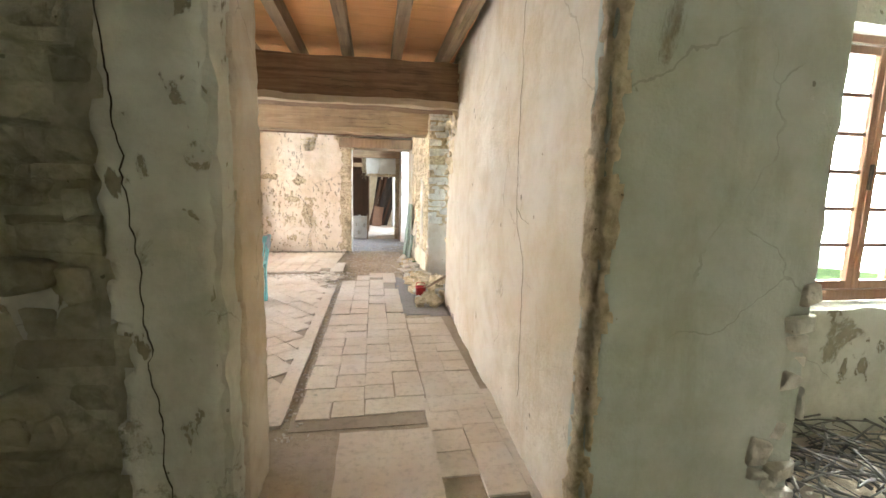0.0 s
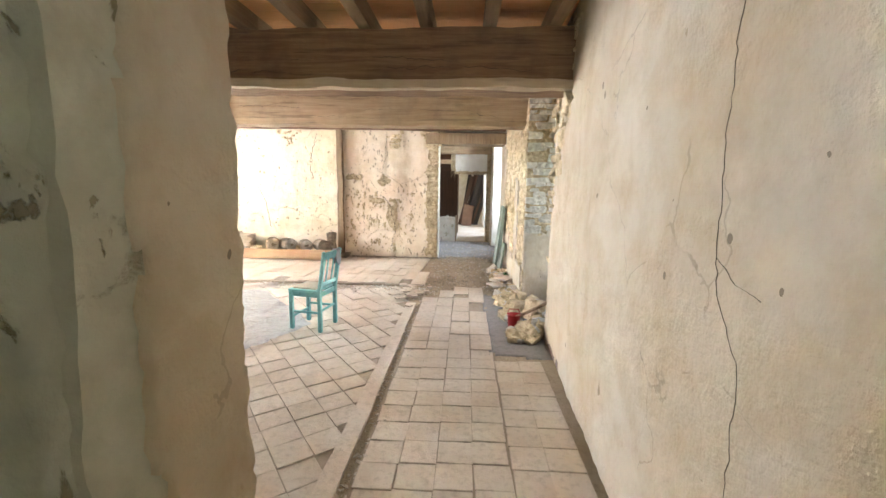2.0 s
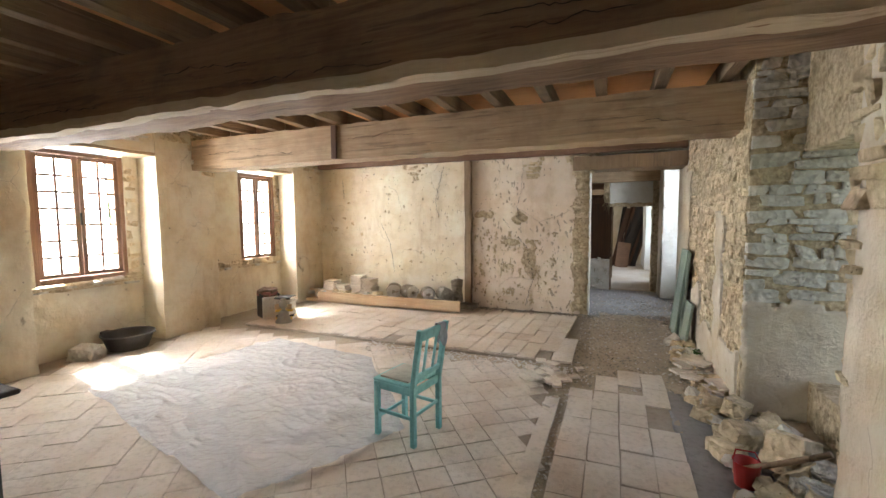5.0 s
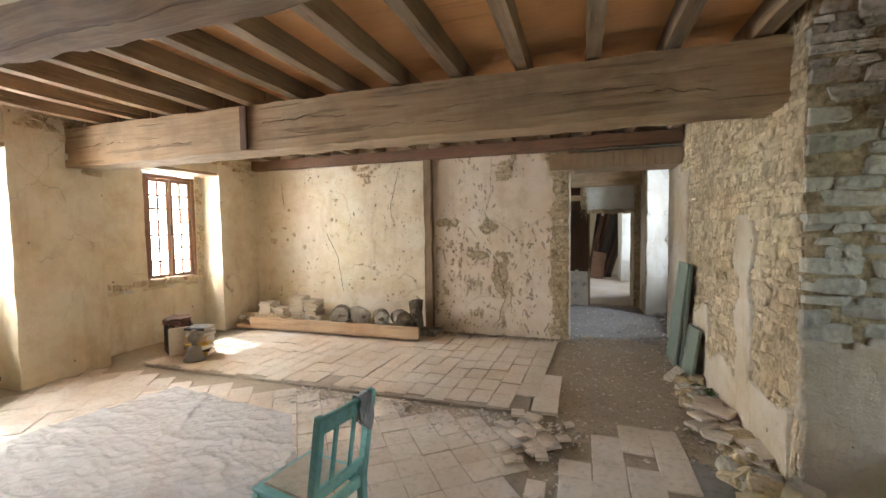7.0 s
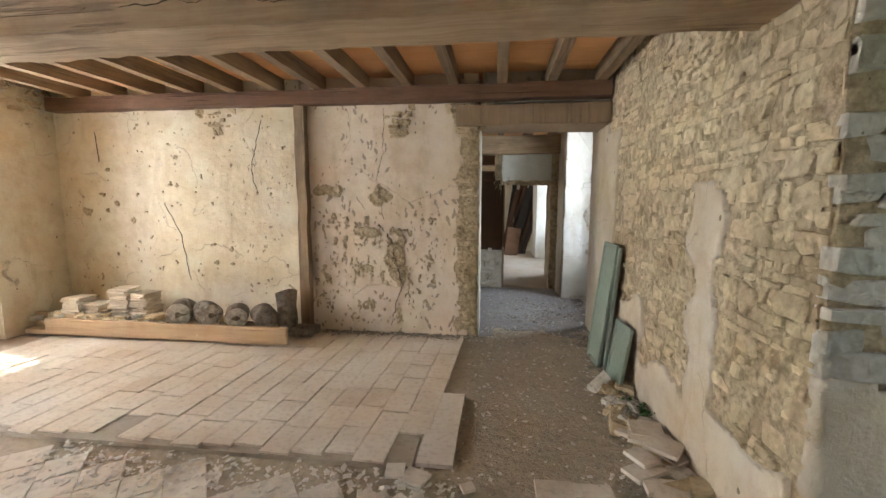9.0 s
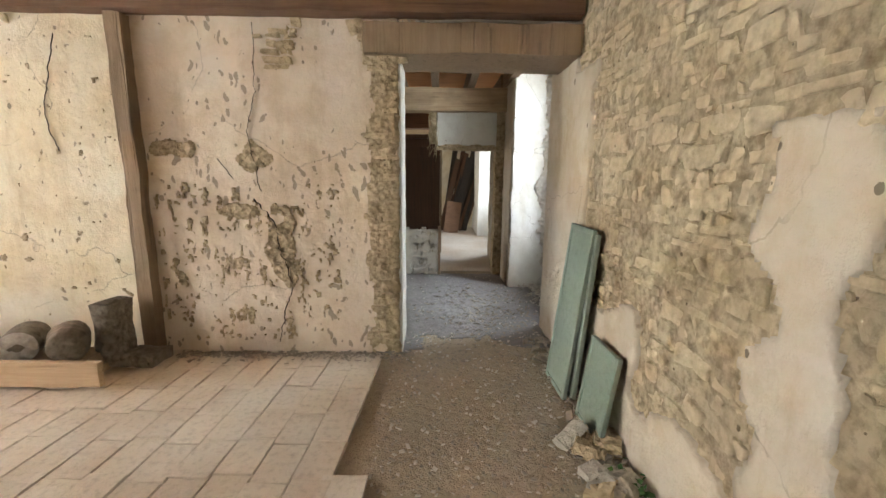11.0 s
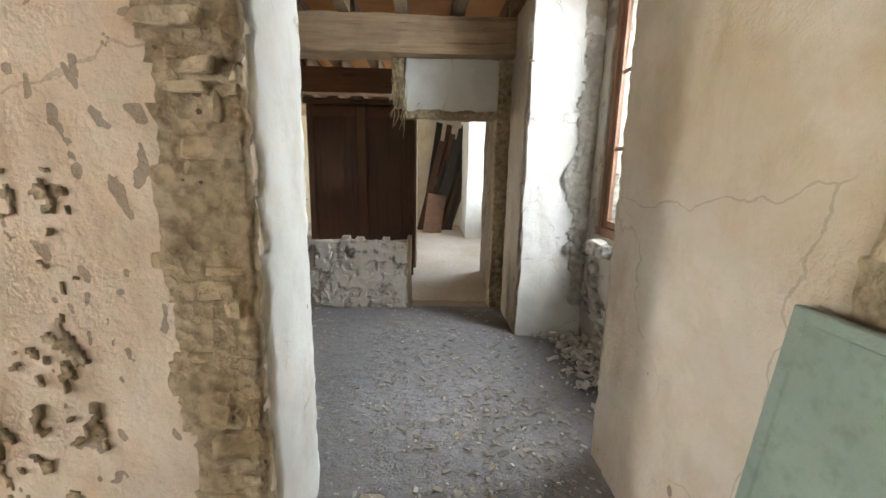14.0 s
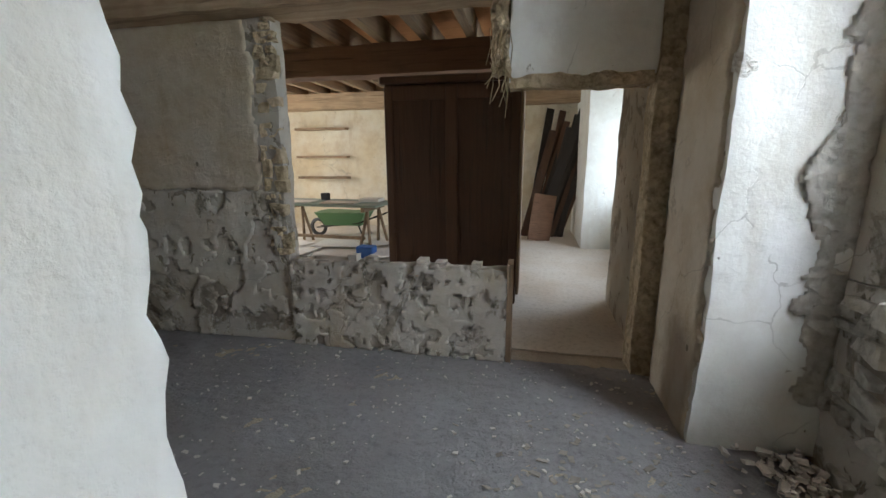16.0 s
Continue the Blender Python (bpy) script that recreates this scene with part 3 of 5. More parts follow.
def casement_window(name, x, y0, y1, z0, z1, cols, rows, label, out=-1, along="y", sash_bar=0.028):
    """Two wooden casements with glazing bars in a frame; x is the frame's plane."""
    w = thing(name, label, "window")
    w["kind"] = "structure"

    def b(nm, a0, a1, c0, c1, d0, d1, m=M_FRAME, parent=w):
        bm = bevelled(d0, d1, a0, a1, c0, c1, 0.004) if along == "y" else bevelled(a0, a1, d0, d1, c0, c1, 0.004)
        return part(nm, bm, m, parent)

    mid, t = (y0 + y1) / 2, 0.05
    b("frame", y0, y0 + t, z0, z1, x - 0.04, x + 0.04)
    b("frame", y1 - t, y1, z0, z1, x - 0.04, x + 0.04)
    b("frame", y0 + t, y1 - t, z1 - t, z1, x - 0.038, x + 0.038)
    b("frame", y0 + t, y1 - t, z0, z0 + 0.07, x - 0.038, x + 0.05)
    for a, c in ((y0 + t, mid), (mid, y1 - t)):
        s0, s1, q0, q1 = a + 0.003, c - 0.003, z0 + 0.075, z1 - t - 0.004
        st = 0.052
        sash = b("sash", s0, s0 + st, q0, q1, x - 0.02, x + 0.02)
        for d in ((s1 - st, s1, q0, q1), (s0 + st, s1 - st, q0, q0 + st), (s0 + st, s1 - st, q1 - st, q1)):
            b("rail", *d, x - 0.02, x + 0.018, parent=sash)
        for i in range(1, cols):
            u = s0 + st + (s1 - s0 - 2 * st) * i / cols
            b("glazing_bar", u - sash_bar / 2, u + sash_bar / 2, q0 + st, q1 - st, x - 0.012, x + 0.012, parent=sash)
        for j in range(1, rows):
            v = q0 + st + (q1 - q0 - 2 * st) * j / rows
            b("glazing_bar", s0 + st, s1 - st, v - sash_bar / 2, v + sash_bar / 2, x - 0.010, x + 0.010, parent=sash)
        p = b("pane", s0 + st, s1 - st, q0 + st, q1 - st, x - 0.002, x + 0.002, M_GLASS, sash)
        p.visible_shadow = False
    b("latch", mid - 0.012, mid + 0.012, (z0 + z1) / 2 - 0.10, (z0 + z1) / 2 + 0.06, x + 0.02 if out < 0 else x - 0.036, x + 0.036 if out < 0 else x - 0.02, M_IRON)
    return w


M_IRON = mat("dark_iron", (0.05, 0.045, 0.04), 0.5, 0.8)
casement_window("window_1", -6.45, 5.34, 6.36, 0.92, 2.56, 2, 7, "brown wooden casement window with small panes")
casement_window("window_2", -6.45, 8.26, 9.10, 0.90, 2.54, 2, 7, "brown wooden casement window with small panes")
casement_window("window_3", 1.42, 10.81, 12.12, 0.97, 2.85, 1, 3, "brown wooden casement window with large panes", 1)
casement_window("window_4", 2.2, 2.44, 3.73, 0.87, 2.49, 2, 6, "brown wooden casement window with small panes", 1, "x")
timber("window_lintel", (-6.45, -6.02, 5.1, 6.6, 2.58, 2.64), M_BEAM, "weathered plank lintel over a window", "lintel", "window lintels")
timber("window_lintel", (-6.45, -6.02, 7.4, 9.26, 2.58, 2.64), M_BEAM, "weathered plank lintel over a window", "lintel", "window lintels")

# ---- hall: chair ----
M_TEAL = dusty("teal_paint", (0.15, 0.54, 0.58), (0.15, 0.54, 0.58), (0.36, 0.63, 0.63), 0.25, 0.55)
M_RUSH = dusty("worn_seat", (0.50, 0.46, 0.38), (0.50, 0.46, 0.38), (0.58, 0.55, 0.48), 0.3)
M_CLOTH = dusty("pale_cloth", (0.46, 0.52, 0.60), (0.46, 0.52, 0.60), (0.30, 0.30, 0.30), 0.0)
chair = thing("chair", "turquoise painted wooden chair with a cane seat", "chair", -1.60, 5.51, 0.02, 80)
# local frame: front towards +y, back at -y
for sx in (-0.17, 0.17):
    part("front_leg", bevelled(sx - 0.02, sx + 0.02, 0.15, 0.19, 0, 0.44, 0.004), M_TEAL, chair)
    part("rear_leg", bevelled(sx - 0.019, sx + 0.019, -0.19, -0.15, 0, 0.44, 0.004), M_TEAL, chair)
    part("back_post", bevelled(sx - 0.019, sx + 0.019, -0.02, 0.02, 0, 0.46, 0.005, pose(0, -0.17, 0.43, 9)), M_TEAL, chair)
    part("side_rail", bevelled(sx - 0.012, sx + 0.012, -0.15, 0.15, 0.385, 0.44, 0.003), M_TEAL, chair)
    part("side_stretcher", bevelled(sx - 0.009, sx + 0.009, -0.15, 0.15, 0.20, 0.225, 0.003), M_TEAL, chair)
part("front_rail", bevelled(-0.15, 0.15, 0.16, 0.18, 0.385, 0.44, 0.003), M_TEAL, chair)
part("rear_rail", bevelled(-0.15, 0.15, -0.18, -0.16, 0.385, 0.44, 0.003), M_TEAL, chair)
part("front_stretcher", bevelled(-0.15, 0.15, 0.16, 0.178, 0.14, 0.165, 0.003), M_TEAL, chair)
part("rear_stretcher", bevelled(-0.15, 0.15, -0.178, -0.16, 0.22, 0.245, 0.003), M_TEAL, chair)
part("seat_frame", bevelled(-0.185, 0.185, -0.15, 0.20, 0.441, 0.462, 0.006), M_TEAL, chair)
part("seat", lumpy(-0.145, 0.145, -0.11, 0.16, 0.458, 0.476, 0.04, 0.003, 9), M_RUSH, chair, "dusty woven cane seat")
back = pose(0, -0.17, 0.43, 9)
part("top_rail", bevelled(-0.152, 0.152, -0.013, 0.013, 0.37, 0.45, 0.006, back), M_TEAL, chair)
part("lower_rail", bevelled(-0.152, 0.152, -0.011, 0.011, 0.07, 0.115, 0.004, back), M_TEAL, chair)
for sx in (-0.06, 0.06):
    part("spindle", bevelled(sx - 0.013, sx + 0.013, -0.006, 0.006, 0.114, 0.372, 0.003, back), M_TEAL, chair)
cloth = bmesh.new()
bmesh.ops.create_grid(cloth, x_segments=14, y_segments=14, size=0.5)
for v in cloth.verts:
    a, c = v.co.x, v.co.y
    fold = noise.noise((a * 5, c * 3, 1)) * 0.03 + math.sin(a * 26) * 0.008
    over = 0.022 + abs(fold)
    s = 1 if c > 0 else -1
    drop = max(0.0, abs(c) - 0.05)
    v.co = Vector((a * 0.09 + fold * 0.5, s * min(abs(c), 0.05) * over * 16 + s * abs(fold) * 0.3, 0.458 - drop * (0.34 + 0.2 * a) + abs(fold) * 0.3))
cloth.transform(chair.matrix_basis @ back @ pose(0.11, 0, 0))
for f in cloth.faces:
    f.smooth = True
cl = tagged(part("cloth", cloth, M_CLOTH), "crumpled pale blue cloth draped over the chair back", "cloth")
sol = cl.modifiers.new("thick", "SOLIDIFY")
sol.thickness = 0.004

# ---- hall: plastic sheet ----
M_FILM = mat("clear_plastic_film", (0.93, 0.95, 0.99), 0.12)
nf = Net(M_FILM)
nf.b.inputs["Alpha"].default_value = 0.58
nf.b.inputs["Specular IOR Level"].default_value = 0.9
nf.bump(nf.maths("ADD", nf.noise(16, 5, None, 0.6, 2.5), nf.maths("MULTIPLY", nf.cells(11, None, "DISTANCE_TO_EDGE"), 0.8)), 0.018, 1.0)
film = bmesh.new()
corner = [Vector((-4.95, 5.05)), Vector((-2.2, 4.35)), Vector((-1.62, 5.5)), Vector((-2.75, 6.85)), Vector((-4.45, 7.05))]
NF = 150
rows_f = []
for i in range(NF + 1):
    row = []
    for j in range(NF + 1):
        a, b2 = i / NF, j / NF
        left = corner[0].lerp(corner[4], b2)
        right = corner[1].lerp(corner[2], min(1, b2 * 1.9)) if b2 < 0.53 else corner[2].lerp(corner[3], (b2 - 0.53) / 0.47)
        p = left.lerp(right, a)
        e = noise.noise_vector((p.x * 2.2, p.y * 2.2, 1)) * 0.05
        ridge = 1 - abs(noise.noise((p.x * 1.7 + p.y * 1.1, p.y * 2.6 - p.x * 0.5, 5.0))) * 2.6
        fine = 1 - abs(noise.noise((p.x * 4.5 + p.y * 2.5, p.y * 6.5 - p.x * 1.5, 2.0))) * 3.0
        tiny = 1 - abs(noise.noise((p.x * 12 - p.y * 5, p.y * 13 + p.x * 4, 7.0))) * 3.0
        h = 0.030 + max(0, ridge) ** 3 * 0.018 + max(0, fine) ** 2 * 0.011 + max(0, tiny) ** 2 * 0.007
        row.append(film.verts.new((p.x + e.x, p.y + e.y, h)))
    rows_f.append(row)
for i in range(NF):
    for j in range(NF):
        film.faces.new((rows_f[i][j], rows_f[i + 1][j], rows_f[i + 1][j + 1], rows_f[i][j + 1])).smooth = True
tagged(part("plastic_sheet", film, M_FILM), "crumpled translucent plastic sheet spread over the tiles", "plastic sheet")

# ---- hall: dark table, tub, rock ----
M_BLACKWOOD = wood("black_painted_wood", (0.035, 0.03, 0.027), (0.05, 0.042, 0.038), 2, 0.75)
table = thing("table", "black painted wooden table with square tapering legs", "table", -3.73, 3.43, 0.02, 0)
part("tabletop", bevelled(-0.55, 0.55, -0.45, 0.45, 0.72, 0.75, 0.008), M_BLACKWOOD, table)
for a, b2 in ((-0.48, -0.38), (-0.48, 0.34), (0.46, -0.38), (0.46, 0.34)):
    part("leg", bevelled(a - 0.025, a + 0.025, b2 - 0.025, b2 + 0.025, 0, 0.64, 0.004), M_BLACKWOOD, table)
for d in ((-0.455, 0.435, 0.33, 0.352), (-0.455, 0.435, -0.392, -0.37)):
    part("apron", bevelled(*d, 0.61, 0.719, 0.003), M_BLACKWOOD, table)
for d in ((-0.49, -0.468, -0.354, 0.315), (0.45, 0.472, -0.354, 0.315)):
    part("apron", bevelled(*d, 0.61, 0.719, 0.003), M_BLACKWOOD, table)
M_TUB = dusty("black_rubber", (0.035, 0.033, 0.032), (0.05, 0.045, 0.045), (0.14, 0.13, 0.12), -0.2, 0.6)
tub = thing("tub", "black builder's tub smeared with dried mortar", "tub", -6.06, 6.10, 0.015, 20)
part("body", turned([(0.001, 0.012), (0.21, 0.012), (0.22, 0.03), (0.275, 0.20), (0.30, 0.212), (0.30, 0.195), (0.285, 0.185), (0.215, 0.0), (0.001, 0.0)], 28), M_TUB, tub)
for s in (-1, 1):
    part("handle", tube([(s * 0.285, -0.07, 0.20), (s * 0.335, -0.05, 0.212), (s * 0.335, 0.05, 0.212), (s * 0.285, 0.07, 0.20)], 0.012), M_TUB, tub)


def loose(mesh, x, y, z, sx, sy, sz, rz=0.0, tilt=0.0, label="pale broken stone lying on the floor", group="", name="stone"):
    o = new(name, mesh)
    o.location, o.scale = (x, y, z), (sx, sy, sz)
    o.rotation_euler = (tilt, tilt * 0.6, rz)
    return tagged(o, label, "stone", group)


loose(PALE[1], -6.05, 5.62, 0.09, 0.30, 0.22, 0.17, 0.4, 0.1, "pale rounded rock by the window wall")

# ---- hall: box of odds and ends, bell and stack ----
M_BLACK = mat("black_card", (0.02, 0.02, 0.022), 0.6)
M_PAPER = dusty("white_paper", (0.78, 0.76, 0.72), (0.74, 0.70, 0.64), (0.7, 0.66, 0.6), 0.1)
M_RED = dusty("faded_red", (0.36, 0.08, 0.06), (0.40, 0.14, 0.09), (0.45, 0.3, 0.25), 0.1)
M_YELLOW = mat("yellow_plastic", (0.75, 0.50, 0.06), 0.5)
M_BRASS = dusty("dull_grey_bronze", (0.16, 0.15, 0.13), (0.2, 0.19, 0.16), (0.3, 0.28, 0.25), 0.1, 0.5)
crate = thing("box", "black cardboard box with a white side, full of cloths", "box", -5.55, 8.02, 0.05, -28)
part("wall_panel", bevelled(-0.17, 0.17, -0.14, -0.13, 0, 0.40, 0.002), M_BLACK, crate)
part("wall_panel", bevelled(-0.17, 0.17, 0.13, 0.14, 0, 0.40, 0.002), M_BLACK, crate)
part("wall_panel", bevelled(-0.17, -0.16, -0.13, 0.13, 0, 0.40, 0.002), M_BLACK, crate)
part("side_panel", bevelled(0.16, 0.19, -0.15, 0.13, 0, 0.36, 0.004), M_PAPER, crate, "white paper side panel")
part("base", bevelled(-0.16, 0.16, -0.13, 0.13, 0, 0.01, 0.002), M_BLACK, crate)
for i in range(4):
    tagged(part("cloth", lumpy(-0.15, 0.13, -0.12, 0.12, 0.0, 0.06, 0.05, 0.03, 6), M_RED if i % 2 == 0 else M_PLATE), "folded faded red-brown cloth in the box", "cloth", "cloths in the box").matrix_basis = crate.matrix_basis @ pose(-0.02, 0.0, 0.27 + 0.047 * i, 4 * i - 6, 5, 16 * i)
pile = [(M_YELLOW, 0.05, "yellow"), (M_BLACK, 0.03, "black"), (M_RUSH, 0.06, "grey"), (M_YELLOW, 0.03, "yellow"), (M_PLANK, 0.09, "tan"), (M_RUSH, 0.05, "grey"), (M_PAPER, 0.03, "white"), (M_BLACK, 0.04, "black")]
zz = 0.045
for i, (m, h, col) in enumerate(pile):
    k = thing("book", f"worn {col} book in an untidy stack on the floor", "book", -5.18 + 0.02 * math.sin(i * 3), 8.02 + 0.015 * math.cos(i * 5), zz, 20 + 17 * math.sin(i * 2.3), "stacked books")
    part("cover", bevelled(-0.14, 0.14, -0.11, 0.11, 0, h - 0.002, 0.006), m, k)
    part("pages", bevelled(-0.132, 0.145, -0.104, 0.104, 0.006, h - 0.008, 0.002), M_PAPER, k)
    zz += h
bell = thing("bell", "dull bronze hand bell with a ribbed knob", "bell", -5.02, 7.80, 0.045)
part("body", turned([(0.001, 0.0), (0.125, 0.0), (0.128, 0.015), (0.11, 0.05), (0.085, 0.11), (0.08, 0.16), (0.05, 0.19), (0.001, 0.195)]), M_BRASS, bell)
part("knob", turned([(0.03, 0.19), (0.03, 0.23), (0.065, 0.25), (0.07, 0.31), (0.04, 0.34), (0.045, 0.37), (0.02, 0.39), (0.001, 0.39)], 12), M_BRASS, bell)

# ---- hall: plank with salvaged pieces along the back wall ----
timber("plank", (-5.55, -2.55, 9.30, 9.345, 0.085, 0.26), M_PLANK, "thick pale sawn plank on edge holding salvaged tiles", "plank", "", 0.006, 0.05)
timber("plank", (-5.9, -2.75, 9.35, 9.85, 0.05, 0.10), M_PLANK, "wide dusty plank lying along the wall", "plank", "", 0.005, 0.08)
timber("plank", (-5.92, -5.3, 9.50, 9.54, 0.10, 0.27), M_PLANK, "short grey plank on edge by the wall", "plank", "", 0.005, 0.05)
timber("plank", (-4.2, -2.78, 9.36, 9.72, 0.102, 0.20), M_POST, "rough dark timber under the stone drums", "plank", "", 0.006, 0.06)
M_GREYTILE = dusty("old_roof_tile", (0.55, 0.45, 0.34), (0.66, 0.57, 0.46), (0.70, 0.63, 0.53), 0.3)
tile_bm = bevelled(-0.12, 0.12, -0.12, 0.12, 0, 0.026, 0.004)
first = tagged(part("clay_tile", tile_bm, M_GREYTILE), "dusty square clay tile stacked on a plank", "tile", "stacked clay tiles")
first.location = (-5.42, 9.62, 0.10)
for sx, sy, n in ((-5.42, 9.62, 13), (-5.18, 9.66, 10), (-4.85, 9.70, 17), (-4.60, 9.72, 15)):
    for i in range(n):
        if (sx, i) != (-5.42, 0):
            copy_thing(first, pose(sx + rng.gauss(0, 0.012), sy + rng.gauss(0, 0.012), 0.10 + i * 0.0275, 0, 0, rng.gauss(0, 7)))
for i in range(46):
    x = rng.uniform(-5.85, -3.4)
    s = rng.uniform(0.06, 0.16)
    loose(rng.choice(CHUNK), x, rng.uniform(9.40, 9.62), 0.10 + s * 0.3 + rng.uniform(0, 0.12), s * 1.3, s, s * 0.55, rng.uniform(0, 6), rng.gauss(0, 0.3), "broken piece of clay tile heaped on a plank", "tile fragments")
M_DRUM = rubble("weathered_grey_stone", (0.30, 0.26, 0.21), (0.40, 0.35, 0.28), (0.2, 0.17, 0.13), 9, False)
M_CHALK = rubble("chalky_face", (0.74, 0.72, 0.68), (0.66, 0.62, 0.56), (0.5, 0.45, 0.4), 9, False)
for x, r, rot, wh in ((-3.95, 0.135, 25, True), (-3.62, 0.13, 50, True), (-3.25, 0.12, 30, True), (-2.92, 0.125, 40, False)):
    d = thing("stone_drum", "short cylindrical weathered stone lying on its side", "stone", x, 9.52, 0.26 + r * 0.9, 0, "stone drums")
    m = pose(0, 0, 0, 90, 0, rot)
    bm = turned([(r * 0.96, -0.15), (r, -0.13), (r, 0.13), (r * 0.95, 0.15), (0.001, 0.15)], 20)
    for v in bm.verts:
        v.co += noise.noise_vector(v.co * 8 + Vector((x, 0, 0))) * 0.012
    bm.transform(m)
    part("body", bm, M_DRUM, d)
    bm = turned([(0.03, 0.155), (r * 0.9, 0.158), (r * 0.96, 0.149)] if wh else [(0.02, 0.152), (r * 0.7, 0.155), (r * 0.8, 0.149)], 20)
    bm.transform(m)
    part("end_face", bm, M_CHALK if wh else M_DRUM, d, "pale chalky end face" if wh else "")
    d.location.z = 0.205 + r + 0.004
tagged(part("stone_block", lumpy(-2.83, -2.70, 9.62, 9.90, 0.05, 0.58, 0.05, 0.022, 5), M_DRUM), "upright weathered stone block beside the post", "stone")
tagged(part("stone_block", lumpy(-2.72, -2.42, 9.66, 9.92, 0.045, 0.14, 0.05, 0.015, 5), M_DRUM), "flat weathered stone slab at the foot of the post", "stone")

# ---- hall: right side ----
M_GREEN = dusty("grey_green_paint", (0.20, 0.27, 0.22), (0.18, 0.25, 0.21), (0.30, 0.34, 0.28), 0.15, 0.5)


def board(label, x, y, z, w, h, lean, rz, group):
    """A flat door leaf with a raised rim, leaning on the wall."""
    o = thing("panel", label, "panel", x, y, z, 0, group)
    m = pose(0, 0, 0, 0, lean, rz)
    part("board", bevelled(-0.011, 0.011, -w / 2 + 0.01, w / 2 - 0.01, 0.01, h - 0.01, 0.002, m), M_GREEN, o)
    for d in ((-w / 2, -w / 2 + 0.035, 0, h), (w / 2 - 0.035, w / 2, 0, h), (-w / 2 + 0.035, w / 2 - 0.035, 0, 0.035), (-w / 2 + 0.035, w / 2 - 0.035, h - 0.035, h)):
        part("rim", bevelled(-0.017, 0.015, *d, 0.004, m), M_GREEN, o)
    return o


board("tall grey-green painted wooden panel leaning on the stone wall", 0.695, 9.48, 0.01, 0.41, 1.22, 6.3, 2, "leaning panels")
board("second grey-green panel standing behind the tall one", 0.752, 9.45, 0.01, 0.40, 1.19, 4.6, 2, "leaning panels")
board("low grey-green painted wooden panel leaning on the stone wall", 0.745, 8.93, 0.01, 0.37, 0.56, 8.0, 2, "leaning panels")
timber("floor_plank", (-0.78, -0.55, 7.55, 8.50, 0.012, 0.040), M_TILE, "grey dusty plank beside the raised tiles", "plank", "", 0.003, 0.06)
timber("floor_rail", (-0.69, -0.57, 2.55, 6.55, -0.03, 0.024), M_TILE, "dusty wooden rail let into the floor", "rail", "", 0.008, 0.08)
timber("floor_board", (-0.20, 0.36, 1.55, 2.42, 0.005, 0.03), M_TILE, "dusty brown board lying on the floor", "board", "", 0.006, 0.05)
timber("skirting_rail", (0.80, 0.84, 2.0, 5.3, 0.0, 0.07), M_DARKWOOD, "dark rotten timber along the foot of the wall", "timber", "", 0.008, 0.1).rotation_euler = (0, 0, -0.028)
for i in range(120):
    y = 5.25 + 3.7 * rng.random() ** 1.35
    near = y < 6.6
    s = rng.uniform(0.05, 0.17) if near else rng.uniform(0.05, 0.17)
    x = rng.uniform(0.62, 1.10) if near and 5.4 < y < 6.8 else rng.uniform(0.60, 0.82)
    lift = (0.22 * max(0, (x - 0.6)) if near else 0.0)
    loose(rng.choice(CHUNK), x, y, s * 0.24 + lift, s * 1.25, s, s * 0.6, rng.uniform(0, 6), rng.gauss(0, 0.28), "angular pale rubble stone fallen from the wall", "fallen rubble")
for x, y, z, s in ((0.80, 5.58, 0.06, 0.19), (0.88, 5.45, 0.06, 0.18), (0.62, 5.46, 0.05, 0.15), (0.76, 6.2, 0.11, 0.28), (0.70, 6.75, 0.08, 0.22), (0.95, 5.9, 0.22, 0.28), (0.82, 6.62, 0.14, 0.26)):
    loose(CHUNK[int(s * 50) % 9], x, y, z, s * 0.85, s * 0.6, s * 0.5, x * 9, 0.25, "large squared pale building stone on the rubble", "building stones")
M_SCARLET = mat("scarlet_plastic", (0.45, 0.02, 0.02), 0.4)
red = thing("bucket", "crushed scarlet plastic bucket among the rubble", "bucket", 0.66, 5.70, 0.02)
part("body", turned([(0.001, 0.0), (0.06, 0.0), (0.075, 0.15), (0.08, 0.155), (0.07, 0.15), (0.056, 0.01), (0.001, 0.01)], 14), M_SCARLET, red)
part("handle", tube([(-0.075, 0, 0.15), (-0.05, 0.04, 0.2), (0.05, 0.04, 0.2), (0.075, 0, 0.15)], 0.005), M_SCARLET, red)
tagged(part("stick", tube([(0.62, 5.72, 0.1), (0.8, 5.66, 0.21), (1.02, 5.58, 0.36)], 0.018), M_POST), "weathered stick propped on the rubble", "stick")

# ---- beams: notch and long checks ----
tagged(part("beam_notch", bevelled(-3.44, -3.36, 7.045, 7.075, 2.45, 2.86, 0.006), M_DARKWOOD), "dark wooden block let into the oak beam", "block")
beams = [o for o in scene.objects if o.name.startswith("beam") and not o.name.startswith("beam_")]
for yf, zc, b in ((4.64, 2.6, beams[0]), (7.075, 2.62, beams[1])):
    for x0, x1, dz in ((-5.8, -4.6, 0.02), (-4.9, -3.7, -0.05), (-3.2, -2.2, 0.06), (-2.3, -1.2, -0.08), (-1.4, 0.0, 0.03), (-0.6, 0.6, -0.04)):
        crack(lambda u, v, o, yf=yf: (v, yf - o, u), [(zc + dz, x0), (zc + dz + 0.02, (x0 + x1) / 2), (zc + dz - 0.015, x1)], b, 0.006)

# ---- masonry pieces and plaster remains ----


def on_x(x, side):
    """Points on a wall facing along x: u is y, v is z."""
    return lambda u, v, out: (x + side * out, u, v)


